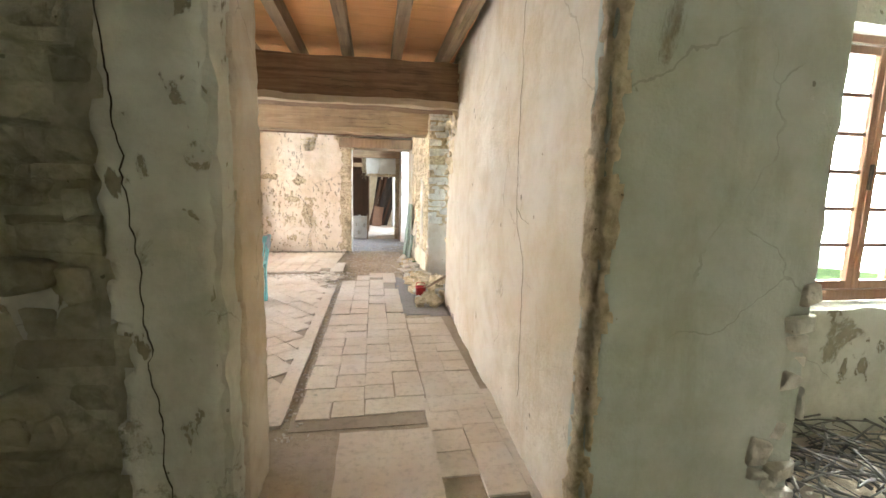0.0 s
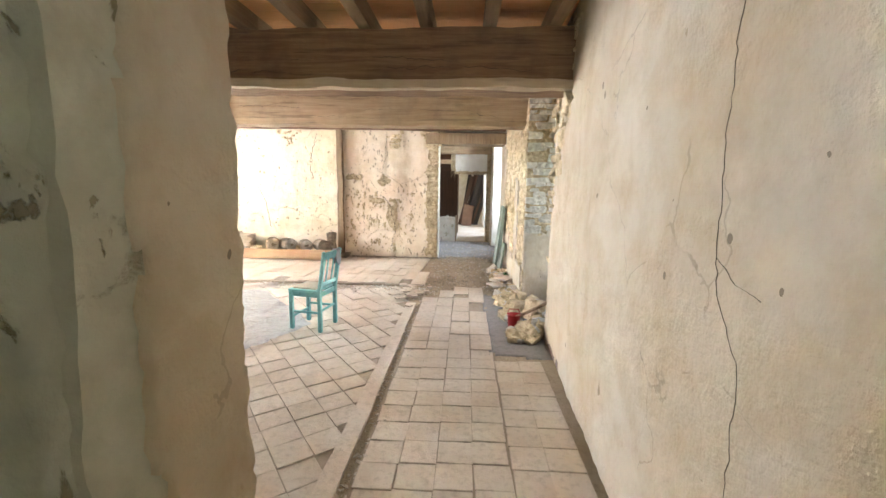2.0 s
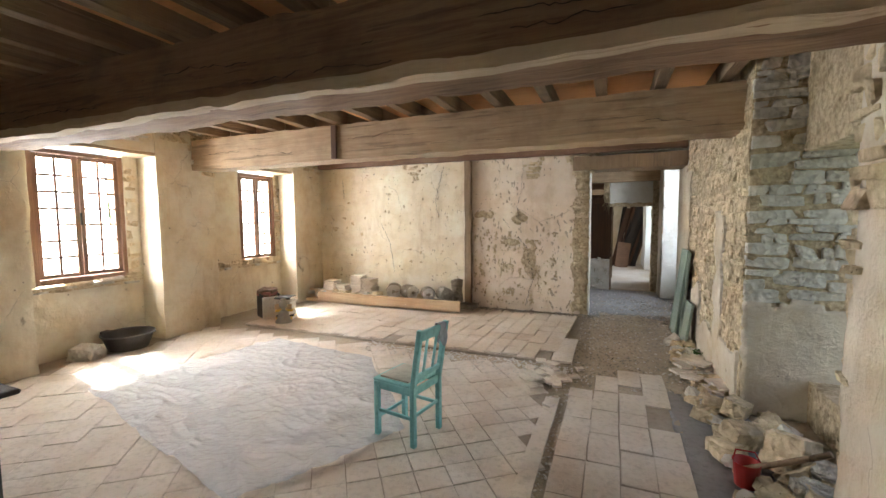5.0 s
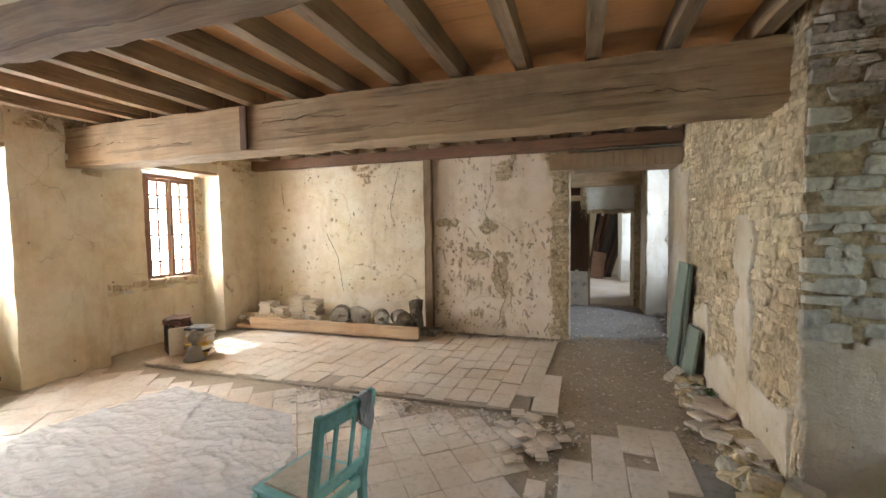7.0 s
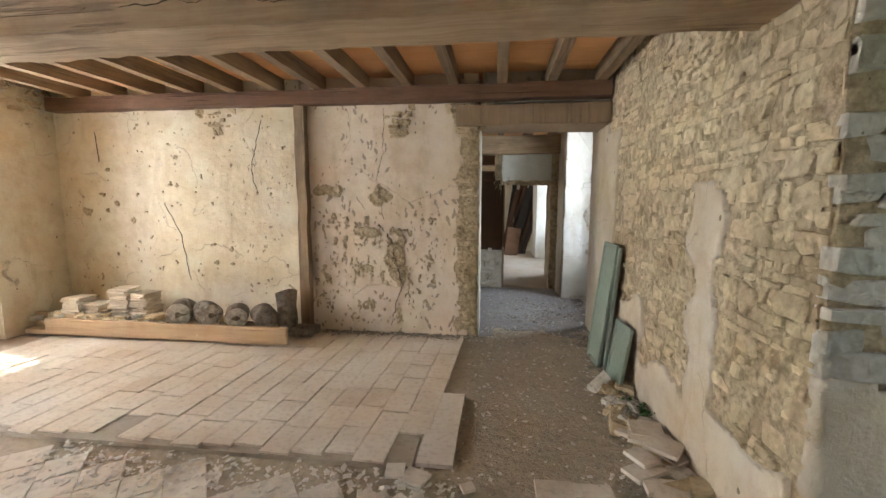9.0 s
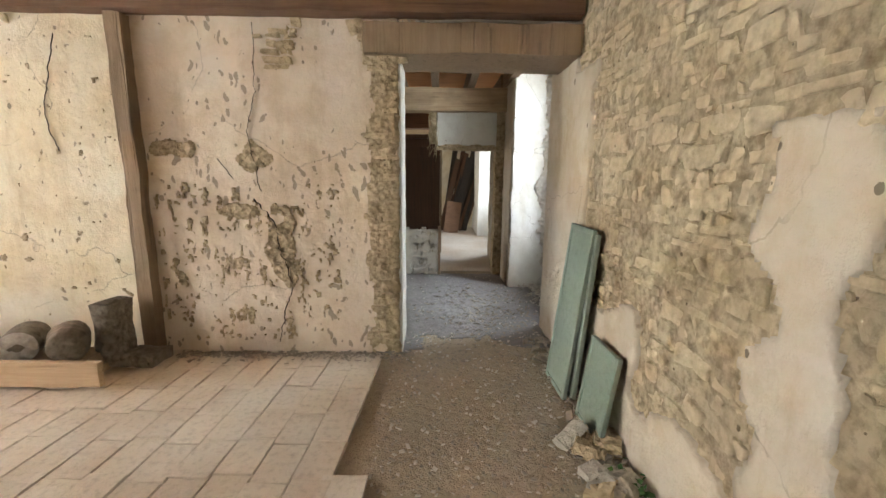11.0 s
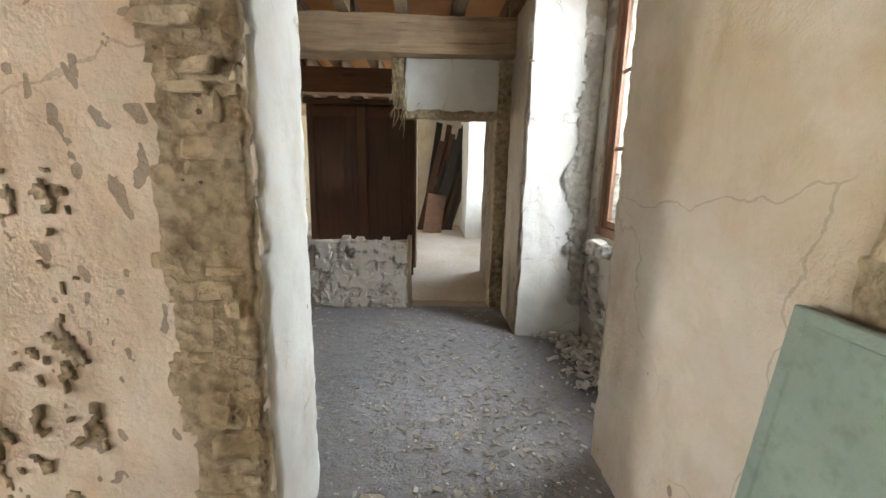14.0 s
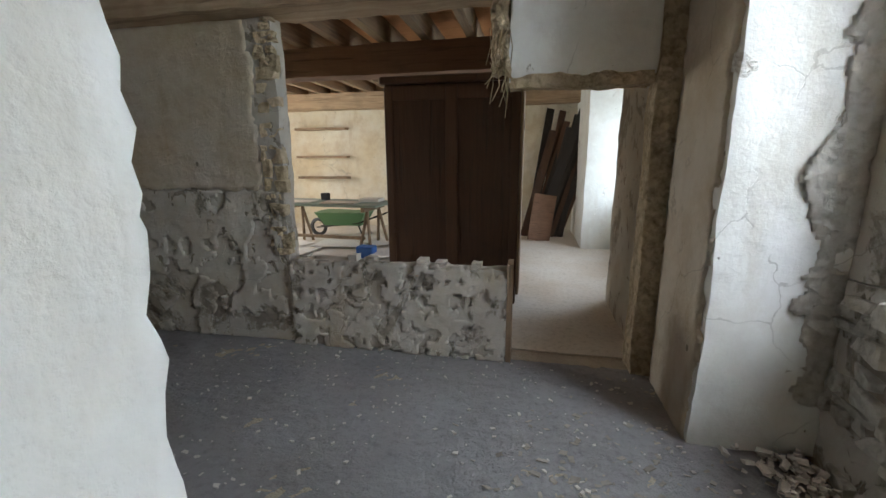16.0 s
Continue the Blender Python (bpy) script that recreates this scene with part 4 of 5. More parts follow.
def on_y(y):
    """Points on a wall facing the entry: u is x, v is z."""
    return lambda u, v, out: (u, y - out, v)


def wob(u, v, s=2.0, k=0.0):
    return noise.noise((u * s + k, v * s, 4.2 + k))


# remains of plaster on the stone wall: a strip by the doorway and a skirt near the floor
def skirt(u, v):
    low = v < 0.42 + 0.5 * wob(u, v, 1.6) + 0.35 * max(0, wob(u, 0.3, 1.1, 7)) + 0.9 * max(0, u - 8.9) ** 2
    strip = u > 9.62 + 0.12 * wob(u, v, 3) and v < (2.35 if u < 10.03 else 2.48)
    tongue = abs(u - 7.75 - 0.1 * wob(u, v, 3)) < 0.16 + 0.1 * wob(u, v, 4) and v < 1.75
    return (low or strip or tongue) and v < 2.6


stone_face = on_x(0.90, -1)
ragged_sheet("plaster_remains", stone_face, 6.95, 10.77, 0.0, 2.6, skirt, M_PLASTER, wall_stone, 0.026, 0.025, "cream plaster remains with torn edge")
lay_stones(wall_stone, stone_face, 6.9, 10.0, 0.05, 2.95, M_STONE, lambda u, v: not skirt(u, v), 0.12, 0.075, 0.10, 0.006, 0.0, 1.0, 0.10, 0.013)
pier_face = on_y(6.88)
lay_stones(wall_stone, pier_face, 0.90, 1.75, 0.98, 3.0, M_WHITESTONE, None, 0.24, 0.085, 0.12, 0.028, 0.0, 1.0, 0.10)
ragged_sheet("plaster_remains", pier_face, 0.9, 1.74, 0.0, 1.05, lambda u, v: v < 0.98 + 0.08 * wob(u, v, 5), M_PLASTER, wall_stone, 0.03, 0.035, "whitewashed plaster at the foot of the pier")
# end of the near wall, where the plaster has come away
near_face = lambda u, v, out: (0.955 + (u - 5.35) * 0.035 - out, u, v)
bare_end = lambda u, v: u > 5.30 - 0.70 * max(0.0, min(1.0, (v - 1.5) / 0.85)) + 0.12 * wob(u, v, 3)
lay_stones(wall_right, near_face, 4.5, 5.36, 0.5, 3.0, M_STONE, bare_end, 0.17, 0.09, 0.09, 0.025)
lay_stones(wall_right, lambda u, v, out: (u, 5.36 + out, v), 0.95, 1.7, 0.05, 3.0, M_STONE, None, 0.2, 0.12, 0.1, 0.02)
# ragged stone along the doorway
door_edge = lambda u, v: u > -0.76 + 0.12 * wob(0.3, v, 2.2) + 0.06 * wob(u, v, 7)
ragged_sheet("bare_edge", on_y(10.03), -1.02, -0.52, 0.0, 2.72, lambda u, v: u > -0.80 + 0.12 * wob(0.3, v, 2.2) + 0.06 * wob(u, v, 7), M_MORTAR, wall_back, 0.010, 0.02, "bare earth mortar beside the doorway")
lay_stones(wall_back, on_y(10.03), -1.0, -0.53, 0.03, 2.72, M_STONE, door_edge, 0.125, 0.065, 0.09, 0.012)
ragged_sheet("jamb_plaster", on_x(-0.53, 1), 10.05, 10.56, 0.0, 2.5, lambda u, v: u > 10.09 + 0.03 * wob(u, v, 6), M_PALE, wall_back, 0.022, 0.035, "pale green-white smooth jamb plaster")
# bare places under the joists on the back wall
for cx, w in ((-3.72, 0.26), (-1.45, 0.22), (-0.62, 0.3)):
    lay_stones(wall_back if cx > -2.6 else wall_back_cream, on_y(10.03), cx - w, cx + w, 2.36, 2.76, M_STONE, lambda u, v, cx=cx, w=w: abs(u - cx) < w * ((v - 2.30) / 0.4) + 0.03 * wob(u, v, 9), 0.13, 0.07, 0.09, 0.012)
# beam bearing between the windows, sills and heads
pier_b = [o for o in scene.objects if o.name == "wall_window_b"][0]
lay_stones(pier_b, on_x(-6.0, 1), 6.62, 7.46, 2.28, 3.02, M_STONE, lambda u, v: v > 2.95 - 0.75 * (u - 6.6) + 0.12 * wob(u, v, 4), 0.19, 0.075, 0.09, 0.012, 0.2)
corner_c = [o for o in scene.objects if o.name == "wall_window_c"][0]
lay_stones(corner_c, on_x(-6.0, 1), 9.22, 10.0, 2.55, 3.02, M_STONE, lambda u, v: v > 2.72 + 0.15 * wob(u, v, 4), 0.19, 0.075, 0.09, 0.012, 0.2)
for i, (a, b) in enumerate(((5.16, 6.54), (7.46, 9.21))):
    sill = [o for o in scene.objects if o.name == f"wall_under_window_{i + 1}"][0]
    lay_stones(sill, on_x(-6.40, 1), a, b, 0.82, 0.95, M_STONE, None, 0.2, 0.07, 0.14, 0.03, 0.2)
    head = [o for o in scene.objects if o.name == f"wall_over_window_{i + 1}"][0]
    lay_stones(head, on_x(-6.0, 1), a, b, 2.66, 3.03, M_STONE, lambda u, v: v > 2.76 + 0.12 * wob(u, v, 3), 0.2, 0.07, 0.09, 0.012, 0.2)
    jamb = [o for o in scene.objects if o.name == f"wall_jamb_right_{i + 1}"][0]
    d = (6.36, 9.10)[i]
    lay_stones(jamb, on_x(-6.40, 1), d, d + 0.16, 0.95, 2.5, M_STONE, lambda u, v, d=d: u < d + 0.10 + 0.06 * wob(u, v, 5), 0.10, 0.09, 0.09, 0.015)
# entry: mossy rubble on the left, flaked edge on the right
entry_left = [o for o in scene.objects if o.name == "wall_entry_left"][0]
lay_stones(entry_left, on_y(1.72), -2.1, -0.98, 0.0, 3.0, M_DARKSTONE, lambda u, v: u < -1.0 + 0.08 * wob(u, v, 3), 0.24, 0.13, 0.10, 0.045)
ragged_sheet("plaster_remains", on_y(1.72), -1.0, -0.60, 0.0, 3.0, lambda u, v: u > -0.95 + 0.07 * wob(0.4, v, 2.5) + 0.05 * wob(u, v, 7), M_GREY, entry_left, 0.04, 0.03, "stained plaster with torn edge")
ragged_sheet("bare_patch", on_y(1.72), -2.2, -0.9, 0.0, 3.04, lambda u, v: u < -0.94 + 0.06 * wob(u, v, 5), M_DARKSTONE, entry_left, 0.012, 0.04, "dark bare rubble core")
crack(on_y(1.668), [(-0.95, 3.0), (-0.93, 2.1), (-0.88, 1.5), (-0.84, 0.9), (-0.80, 0.3), (-0.79, 0.0)], entry_left, 0.006)
lay_stones(entry_block, on_y(1.36), 1.42, 1.76, 0.0, 1.3, M_WHITESTONE, lambda u, v: u > 1.45 + 0.25 * v + 0.1 * wob(u, v, 5), 0.13, 0.08, 0.08, 0.012)
ragged_sheet("bare_edge", on_x(0.80, -1), 1.37, 1.64, 0.0, 3.04, lambda u, v: u < 1.43 + 0.05 * wob(0.2, v, 3) + 0.03 * wob(u, v, 9), M_MORTAR, entry_block, 0.022, 0.025, "bare crumbling mortar edge")
ragged_sheet("bare_edge", on_y(1.36), 0.80, 1.0, 0.0, 3.04, lambda u, v: u < 0.835 + 0.04 * wob(0.7, v, 4) + 0.03 * wob(u, v, 11), M_MORTAR, entry_block, 0.016, 0.02, "bare crumbling mortar edge")
# middle room: breast wall stones, limewashed pier edge
breast = [o for o in scene.objects if o.name == "wall_middle_breast"][0]
lay_stones(breast, on_x(1.36, -1), 10.80, 12.3, 0.02, 0.92, M_WHITESTONE, lambda u, v: wob(u, v, 3) > -0.22, 0.19, 0.085, 0.1, 0.018, 0.0, 0.85)
pier_m = [o for o in scene.objects if o.name == "wall_middle_pier"][0]
ragged_sheet("bare_stone", on_y(12.3), 1.08, 1.36, 0.3, 2.95, lambda u, v: u > 1.22 + 0.16 * wob(u, v, 2.5) + 0.06 * wob(u, v, 9), M_WHITESTONE, pier_m, 0.012, 0.02, "bare stone where limewash fell")

ragged_sheet("bare_side", on_x(0.80, -1), 12.31, 13.0, 0.0, 2.98, lambda u, v: u > 12.34 + 0.04 * wob(u, v, 5), M_PLASTER, pier_m, 0.02, 0.03, "tan plaster side without limewash")
# broken clay render on the partition, with sherds of plaster still on it
low = [o for o in scene.objects if o.name == "wall_partition_low"][0]
ragged_sheet("plaster_remains", on_y(13.04), -1.92, -0.2, 0.0, 0.72, lambda u, v: wob(u, v, 8) + 0.7 * wob(u, v, 19) > -0.16, M_CLAY, low, 0.02, 0.018, "flaking pale plaster sherds")
left_p = [o for o in scene.objects if o.name == "wall_partition_left"][0]
ragged_sheet("plaster_remains", on_y(13.06), -4.1, -2.06, 1.26, 2.5, lambda u, v: u < -2.12 + 0.04 * wob(u, v, 5), M_PLASTER, left_p, 0.016, 0.035, "smooth grey-cream plaster")
ragged_sheet("plaster_remains", on_y(13.06), -4.1, -1.95, 0.0, 1.25, lambda u, v: wob(u, v, 4.5) + 0.5 * wob(u, v, 11) > 0.05 - 0.55 * (v - 0.5), M_CLAY, left_p, 0.02, 0.025, "flaking clay plaster sherds")
lay_stones(left_p, on_y(13.06), -2.08, -1.9, 0.75, 2.5, M_STONE, None, 0.09, 0.09, 0.09, 0.02)
for i in (0, 3, 4, 7, 8, 10):
    tagged(part("brick_stub", lumpy(-1.85 + i * 0.138, -1.77 + i * 0.138, 13.06, 13.16, 0.68, 0.735 + 0.05 * rng.random(), 0.03, 0.008, 9), M_CLAY), "broken clay brick standing on the low partition", "brick", "brick stubs")
ragged = [o for o in scene.objects if o.name == "wall_partition_head"][0]
part("broken_edge", lumpy(-0.35, -0.225, 13.03, 13.2, 2.03, 2.5, 0.025, 0.04, 7), M_MORTAR, ragged, "crumbling clay and straw edge")
part("broken_edge", lumpy(-0.22, 0.66, 13.02, 13.2, 1.93, 2.01, 0.03, 0.022, 7), M_MORTAR, ragged, "crumbling clay edge")
M_STRAW = dusty("old_straw", (0.36, 0.27, 0.14), (0.46, 0.36, 0.20), (0.5, 0.42, 0.28), 0.1)
for i in range(26):
    x, z, d = rng.uniform(-0.36, -0.23), rng.uniform(1.98, 2.3), rng.uniform(0.10, 0.26)
    part("straw", tube([(x, 13.02, z), (x + rng.gauss(0, 0.015), 13.0, z - d * 0.5), (x + rng.gauss(0, 0.03), 13.01, z - d)], 0.0035, 4), M_STRAW, ragged)
timber("partition_stud", (-0.205, -0.165, 13.02, 13.2, 0.0, 0.76), M_POST, "thin grey wooden stud at the end of the partition", "post", "", 0.004, 0.06)

# long cracks
crack(lambda u, v, out: (0.826 + (u - 1.5) * 0.035 - 0.02 - out, u, v), [(2.40, 3.0), (2.38, 2.12), (2.38, 1.71), (2.36, 1.35), (2.21, 1.15), (2.18, 0.67), (2.18, 0.3)], wall_right, 0.006, None, 0.002)
crack(lambda u, v, out: (0.826 + (u - 1.5) * 0.035 - 0.02 - out, u, v), [(2.36, 1.42), (2.25, 1.36), (2.12, 1.34)], wall_right, 0.006, None, 0.002)
cb = on_y(10.012)
for w, pts in ((0.030, [(-1.70, 1.36), (-1.55, 1.17), (-1.50, 0.95), (-1.46, 0.8), (-1.42, 0.62)]),
               (0.005, [(-1.62, 2.7), (-1.64, 2.2), (-1.72, 1.9), (-1.64, 1.4)]), (0.008, [(-1.78, 1.66), (-1.68, 1.74), (-1.60, 1.60)]),
               (0.008, [(-1.42, 0.62), (-1.50, 0.4), (-1.57, 0.1)]), (0.008, [(-1.98, 1.68), (-1.92, 1.60), (-1.84, 1.5)]),
               (0.004, [(-3.15, 2.6), (-3.3, 2.0), (-3.22, 1.7)]), (0.005, [(-4.5, 1.6), (-4.3, 1.2), (-4.2, 0.6)]), (0.005, [(-5.42, 2.5), (-5.38, 2.1)])):
    crack(cb, pts, wall_back if pts[0][0] > -2.6 else wall_back_cream, w, None, 0.008)
scar = M_MORTAR
for cx, cz, ru, rv in ((-1.50, 0.95, 0.12, 0.34), (-1.86, 1.25, 0.2, 0.06), (-2.3, 1.76, 0.2, 0.07), (-1.68, 1.68, 0.12, 0.12), (-5.6, 1.52, 0.09, 0.08)):
    ragged_sheet("bare_patch", on_y(10.03), cx - ru - 0.1, cx + ru + 0.1, cz - rv - 0.1, cz + rv + 0.1, lambda u, v, cx=cx, cz=cz, ru=ru, rv=rv: ((u - cx) / ru) ** 2 + ((v - cz) / rv) ** 2 + 1.4 * wob(u, v, 8) < 0.85, scar, wall_back, 0.014, 0.012, "bare earth mortar where plaster fell")

ragged_sheet("bare_patch", on_y(10.03), -2.52, -1.0, 0.15, 1.5, lambda u, v: wob(u * 1.7, v * 0.75, 9) + 0.8 * wob(u * 1.5, v, 23) > 0.24 + 0.22 * abs(u + 2.0) + 0.25 * abs(v - 0.8), scar, wall_back, 0.007, 0.013, "pecked brown mortar between plaster remains")
ragged_sheet("bare_patch", on_y(10.03), -5.8, -2.72, 0.3, 2.6, lambda u, v: wob(u, v, 9) + 0.6 * wob(u, v, 23) > 0.70, scar, wall_back_cream, 0.007, 0.013, "small pecked hollows in the plaster")
ragged_sheet("plaster_remains", on_x(-0.57, 1), 1.80, 2.2, 0.0, 3.0, lambda u, v: u > 1.84 + 0.05 * wob(u, v, 4), M_PLASTER, entry_left, 0.02, 0.03, "cream jamb plaster with torn edge")

# ---- far rooms ----
arm = thing("wardrobe", "tall dark brown wooden wardrobe seen from its panelled back", "wardrobe", -0.84, 14.3, 0.0)
part("body", bevelled(-0.68, 0.66, 0.0, 0.48, 0.08, 2.2, 0.006), M_DARKWOOD, arm)
for a, b in ((-0.68, -0.60), (-0.06, 0.06), (0.58, 0.66)):
    part("stile", bevelled(a, b, -0.022, -0.002, 0.10, 2.18, 0.005), M_DARKWOOD, arm)
for z0, z1 in ((0.1, 0.24), (2.05, 2.18)):
    for a, b in ((-0.598, -0.062), (0.062, 0.578)):
        part("rail", bevelled(a, b, -0.02, -0.002, z0, z1, 0.005), M_DARKWOOD, arm)
part("cornice", bevelled(-0.72, 0.70, -0.05, 0.5, 2.2, 2.27, 0.012), M_DARKWOOD, arm)
door = part("door", bevelled(0.665, 0.695, -0.03, 0.45, 0.12, 2.15, 0.005), M_POST, arm, "greyish wooden wardrobe door")
part("hinge", bevelled(0.696, 0.702, 0.0, 0.05, 1.75, 1.85, 0.002), M_IRON, door)
for a in (-0.64, 0.60):
    part("foot", bevelled(a - 0.04, a + 0.06, 0.0, 0.09, 0.0, 0.08, 0.006), M_DARKWOOD, arm)
tr = thing("trestle_table", "work table with a dusty board top on wooden trestles", "table", -3.35, 16.7, 0.0, -4)
part("tabletop", bevelled(-1.0, 1.0, -0.45, 0.45, 0.74, 0.775, 0.005), M_GREEN, tr, "green-edged board top")
for s in (-0.75, 0.75):
    for a, b in ((-0.36, -0.22), (0.36, 0.22)):
        part("leg", tube([(s + 0.1, a, 0), (s, b, 0.66)], 0.025, 6), M_POST, tr)
        part("leg", tube([(s - 0.1, a, 0), (s, b, 0.66)], 0.025, 6), M_POST, tr)
    part("trestle_bar", bevelled(s - 0.03, s + 0.03, -0.4, 0.4, 0.66, 0.738, 0.004), M_POST, tr)
part("stretcher", bevelled(-0.72, 0.72, -0.30, -0.26, 0.2, 0.25, 0.004), M_POST, tr)
for i, (x, y, w, d, h, m, lab) in enumerate(((-3.9, 16.6, 0.5, 0.35, 0.015, M_PAPER, "white sheet of board lying on the work table"), (-3.1, 16.5, 0.6, 0.3, 0.02, M_TILE, "grey board offcut lying on the work table"), (-2.7, 16.85, 0.35, 0.3, 0.05, M_PAPER, "stack of pale papers on the work table"), (-3.6, 16.95, 0.12, 0.12, 0.12, M_BLACK, "small black tin on the work table"))):
    tagged(part("board" if i != 3 else "tin", bevelled(x - w / 2, x + w / 2, y - d / 2, y + d / 2, 0.779, 0.779 + h, 0.003), m), lab, "board" if i != 3 else "tin")
M_GRASSGREEN = mat("green_plastic", (0.12, 0.25, 0.11), 0.45)
wb = thing("wheelbarrow", "light green wheelbarrow standing under the work table", "wheelbarrow", -3.5, 17.6, 0.0)
bm = lumpy(-0.55, 0.45, -0.28, 0.28, 0.24, 0.50, 0.07, 0.01, 3, lambda p: Vector((p.x * (0.72 + (p.z - 0.24) * 1.1), p.y * (0.65 + (p.z - 0.24) * 1.3), p.z)))
part("tray", bm, M_GRASSGREEN, wb)
bm = turned([(0.12, -0.03), (0.17, -0.03), (0.18, 0), (0.17, 0.03), (0.12, 0.03)], 20)
bm.transform(pose(-0.62, 0, 0.18, 90))
part("wheel", bm, M_TUB, wb)
for s in (-0.2, 0.2):
    part("leg", tube([(0.3, s, 0.26), (0.4, s, 0.0)], 0.015, 6), M_IRON, wb)
    part("handle", tube([(-0.62, s * 0.4, 0.18), (0.3, s, 0.3), (0.85, s * 1.2, 0.5)], 0.016, 6), M_IRON, wb)
for i in range(7):
    x, y = -4.6 + i * 0.42 + rng.uniform(-0.1, 0.1), 17.0 + rng.uniform(-1.2, 1.0)
    tagged(part("sheet", bevelled(-0.45, 0.45, -0.3, 0.3, 0.006 + i * 0.011, 0.015 + i * 0.011, 0.002, pose(x, y, 0, 0, 0, rng.uniform(0, 90))), M_PAPER), "pale sheet of board lying on the floor", "board", "boards on the floor")
tagged(part("tool_case", bevelled(-2.62, -2.35, 15.9, 16.1, 0.1, 0.28, 0.015), mat("blue_plastic", (0.04, 0.13, 0.4), 0.5)), "blue and white case on the floor boards", "case").location.z = -0.095
for i in range(17):
    a = -0.14 + i * 0.042
    b, w = rng.uniform(1.95, 2.55), rng.uniform(0.04, 0.08)
    m = (M_DARKWOOD, M_BLACKWOOD, M_BLACKWOOD)[i % 3]
    tagged(part("plank", bevelled(-w, w, -0.014, 0.014, 0, b, 0.003, pose(a, 18.2 + 0.03 * (i % 4), 0.005, -13, 13 + rng.uniform(-4, 4), rng.uniform(-20, 20))), m), "long dark plank leaning against the end wall", "plank", "leaning dark planks")
tagged(part("panel", bevelled(-0.2, 0.2, -0.012, 0.012, 0, 0.85, 0.003, pose(0.12, 17.75, 0.005, -10, 9, 8)), M_PLATE), "reddish brown wooden panel leaning on the dark planks", "panel")
for z in (1.05, 1.5, 2.1):
    timber("shelf", (-5.2, -4.0, 18.80, 19.0, z, z + 0.05), M_POST, "rough wooden shelf set in the end wall", "shelf", "end wall shelves", 0.008)

# ---- floors of the side rooms ----
flat = lambda u, v, out: (u, v, out)
structure_of = lambda o, label: tagged(o, label, "floor", "", "structure")
structure_of(ragged_sheet("floor_middle_room", flat, -4.1, 1.36, 9.5, 13.1, lambda u, v: v > 10.25 + 0.5 * wob(u, v, 2.2) + 0.15 * wob(u, v, 9), M_CONCRETE, None, 0.004, 0.025), "grey dusty screed floor with scattered grit")
structure("floor_far_room", lumpy(-6.4, 1.4, 13.25, 19.0, -0.08, 0.008, 0.12, 0.005), M_TILE, "dusty pale clay floor", "floor")
structure_of(ragged_sheet("floor_screed", flat, 0.34, 0.97, 4.7, 7.6, lambda u, v: 4.85 + 0.15 * wob(u, v, 4) < v < 7.1 + 0.3 * wob(u, v, 4), M_CONCRETE, None, 0.008, 0.05), "grey patch of bare screed")


def scatter(name, label, count, place, size, material, flat=0.5, parts=None):
    """Many small chips in one mesh."""
    bm = bmesh.new()
    for i in range(count):
        x, y, z = place()
        s = size * (0.4 + 1.2 * rng.random() ** 2)
        m = pose(x, y, z + s * flat * 0.3, rng.uniform(-25, 25), rng.uniform(-25, 25), rng.uniform(0, 360))
        vs = box(bm, -s, s, -s * 0.6, s * 0.6, -s * flat * 0.5, s * flat * 0.5)
        for v in vs:
            v.co = m @ (v.co * rng.uniform(0.6, 1.2))
    return tagged(part(name, bm, material), label, "debris", "", "stuff")


M_CHIP = dusty("plaster_chips", (0.55, 0.52, 0.46), (0.62, 0.58, 0.52), (0.66, 0.63, 0.58), 0.4)
M_LEAF = dusty("dry_leaves", (0.26, 0.22, 0.17), (0.34, 0.29, 0.23), (0.42, 0.39, 0.35), 0.3)
scatter("grit", "pale plaster chips scattered on the floor", 800, lambda: (rng.uniform(-2.6, 1.2), rng.uniform(10.3, 13.0), 0.010), 0.010, M_CHIP)
scatter("leaf_litter", "dry leaf and plaster litter on the floor", 800, lambda: (rng.gauss(0.45, 0.4), rng.gauss(11.2, 0.6), 0.012), 0.017, M_LEAF, 0.2)
scatter("rubble_heap", "small rubble heaped under the window", 520, lambda: (1.30 - abs(rng.gauss(0, 0.14)), rng.uniform(10.75, 12.28), 0.015 + rng.random() * 0.05), 0.022, M_CHIP, 0.8)
scatter("grit", "grit and straw on the earth floor", 2600, lambda: (rng.uniform(-0.6, 0.88), rng.uniform(7.0, 10.3), 0.004), 0.010, M_LEAF, 0.5)
scatter("grit", "pale plaster crumbs on the earth floor", 700, lambda: (rng.uniform(-0.6, 0.88), rng.uniform(7.0, 10.6), 0.006), 0.011, M_CHIP, 0.5)
scatter("grit", "plaster crumbs along the foot of the wall", 700, lambda: (rng.uniform(-2.4, -0.4), 9.98 - abs(rng.gauss(0, 0.08)), 0.05), 0.012, M_LEAF, 0.5)
scatter("grit", "broken tile crumbs in the trench between the floors", 800, lambda: (rng.uniform(-3.2, -0.5), rng.gauss(7.28, 0.13), 0.012), 0.016, M_CHIP, 0.4)
scatter("grit", "broken mortar crumbs beside the floor rail", 500, lambda: (rng.gauss(-0.52, 0.07), rng.uniform(2.4, 7.2), 0.008), 0.011, M_CHIP, 0.4)
scatter("rubble_heap", "clay and stone crumbs along the stone wall", 700, lambda: (0.86 - abs(rng.gauss(0, 0.10)), rng.uniform(6.9, 10.4), 0.02), 0.022, M_LEAF, 0.6)
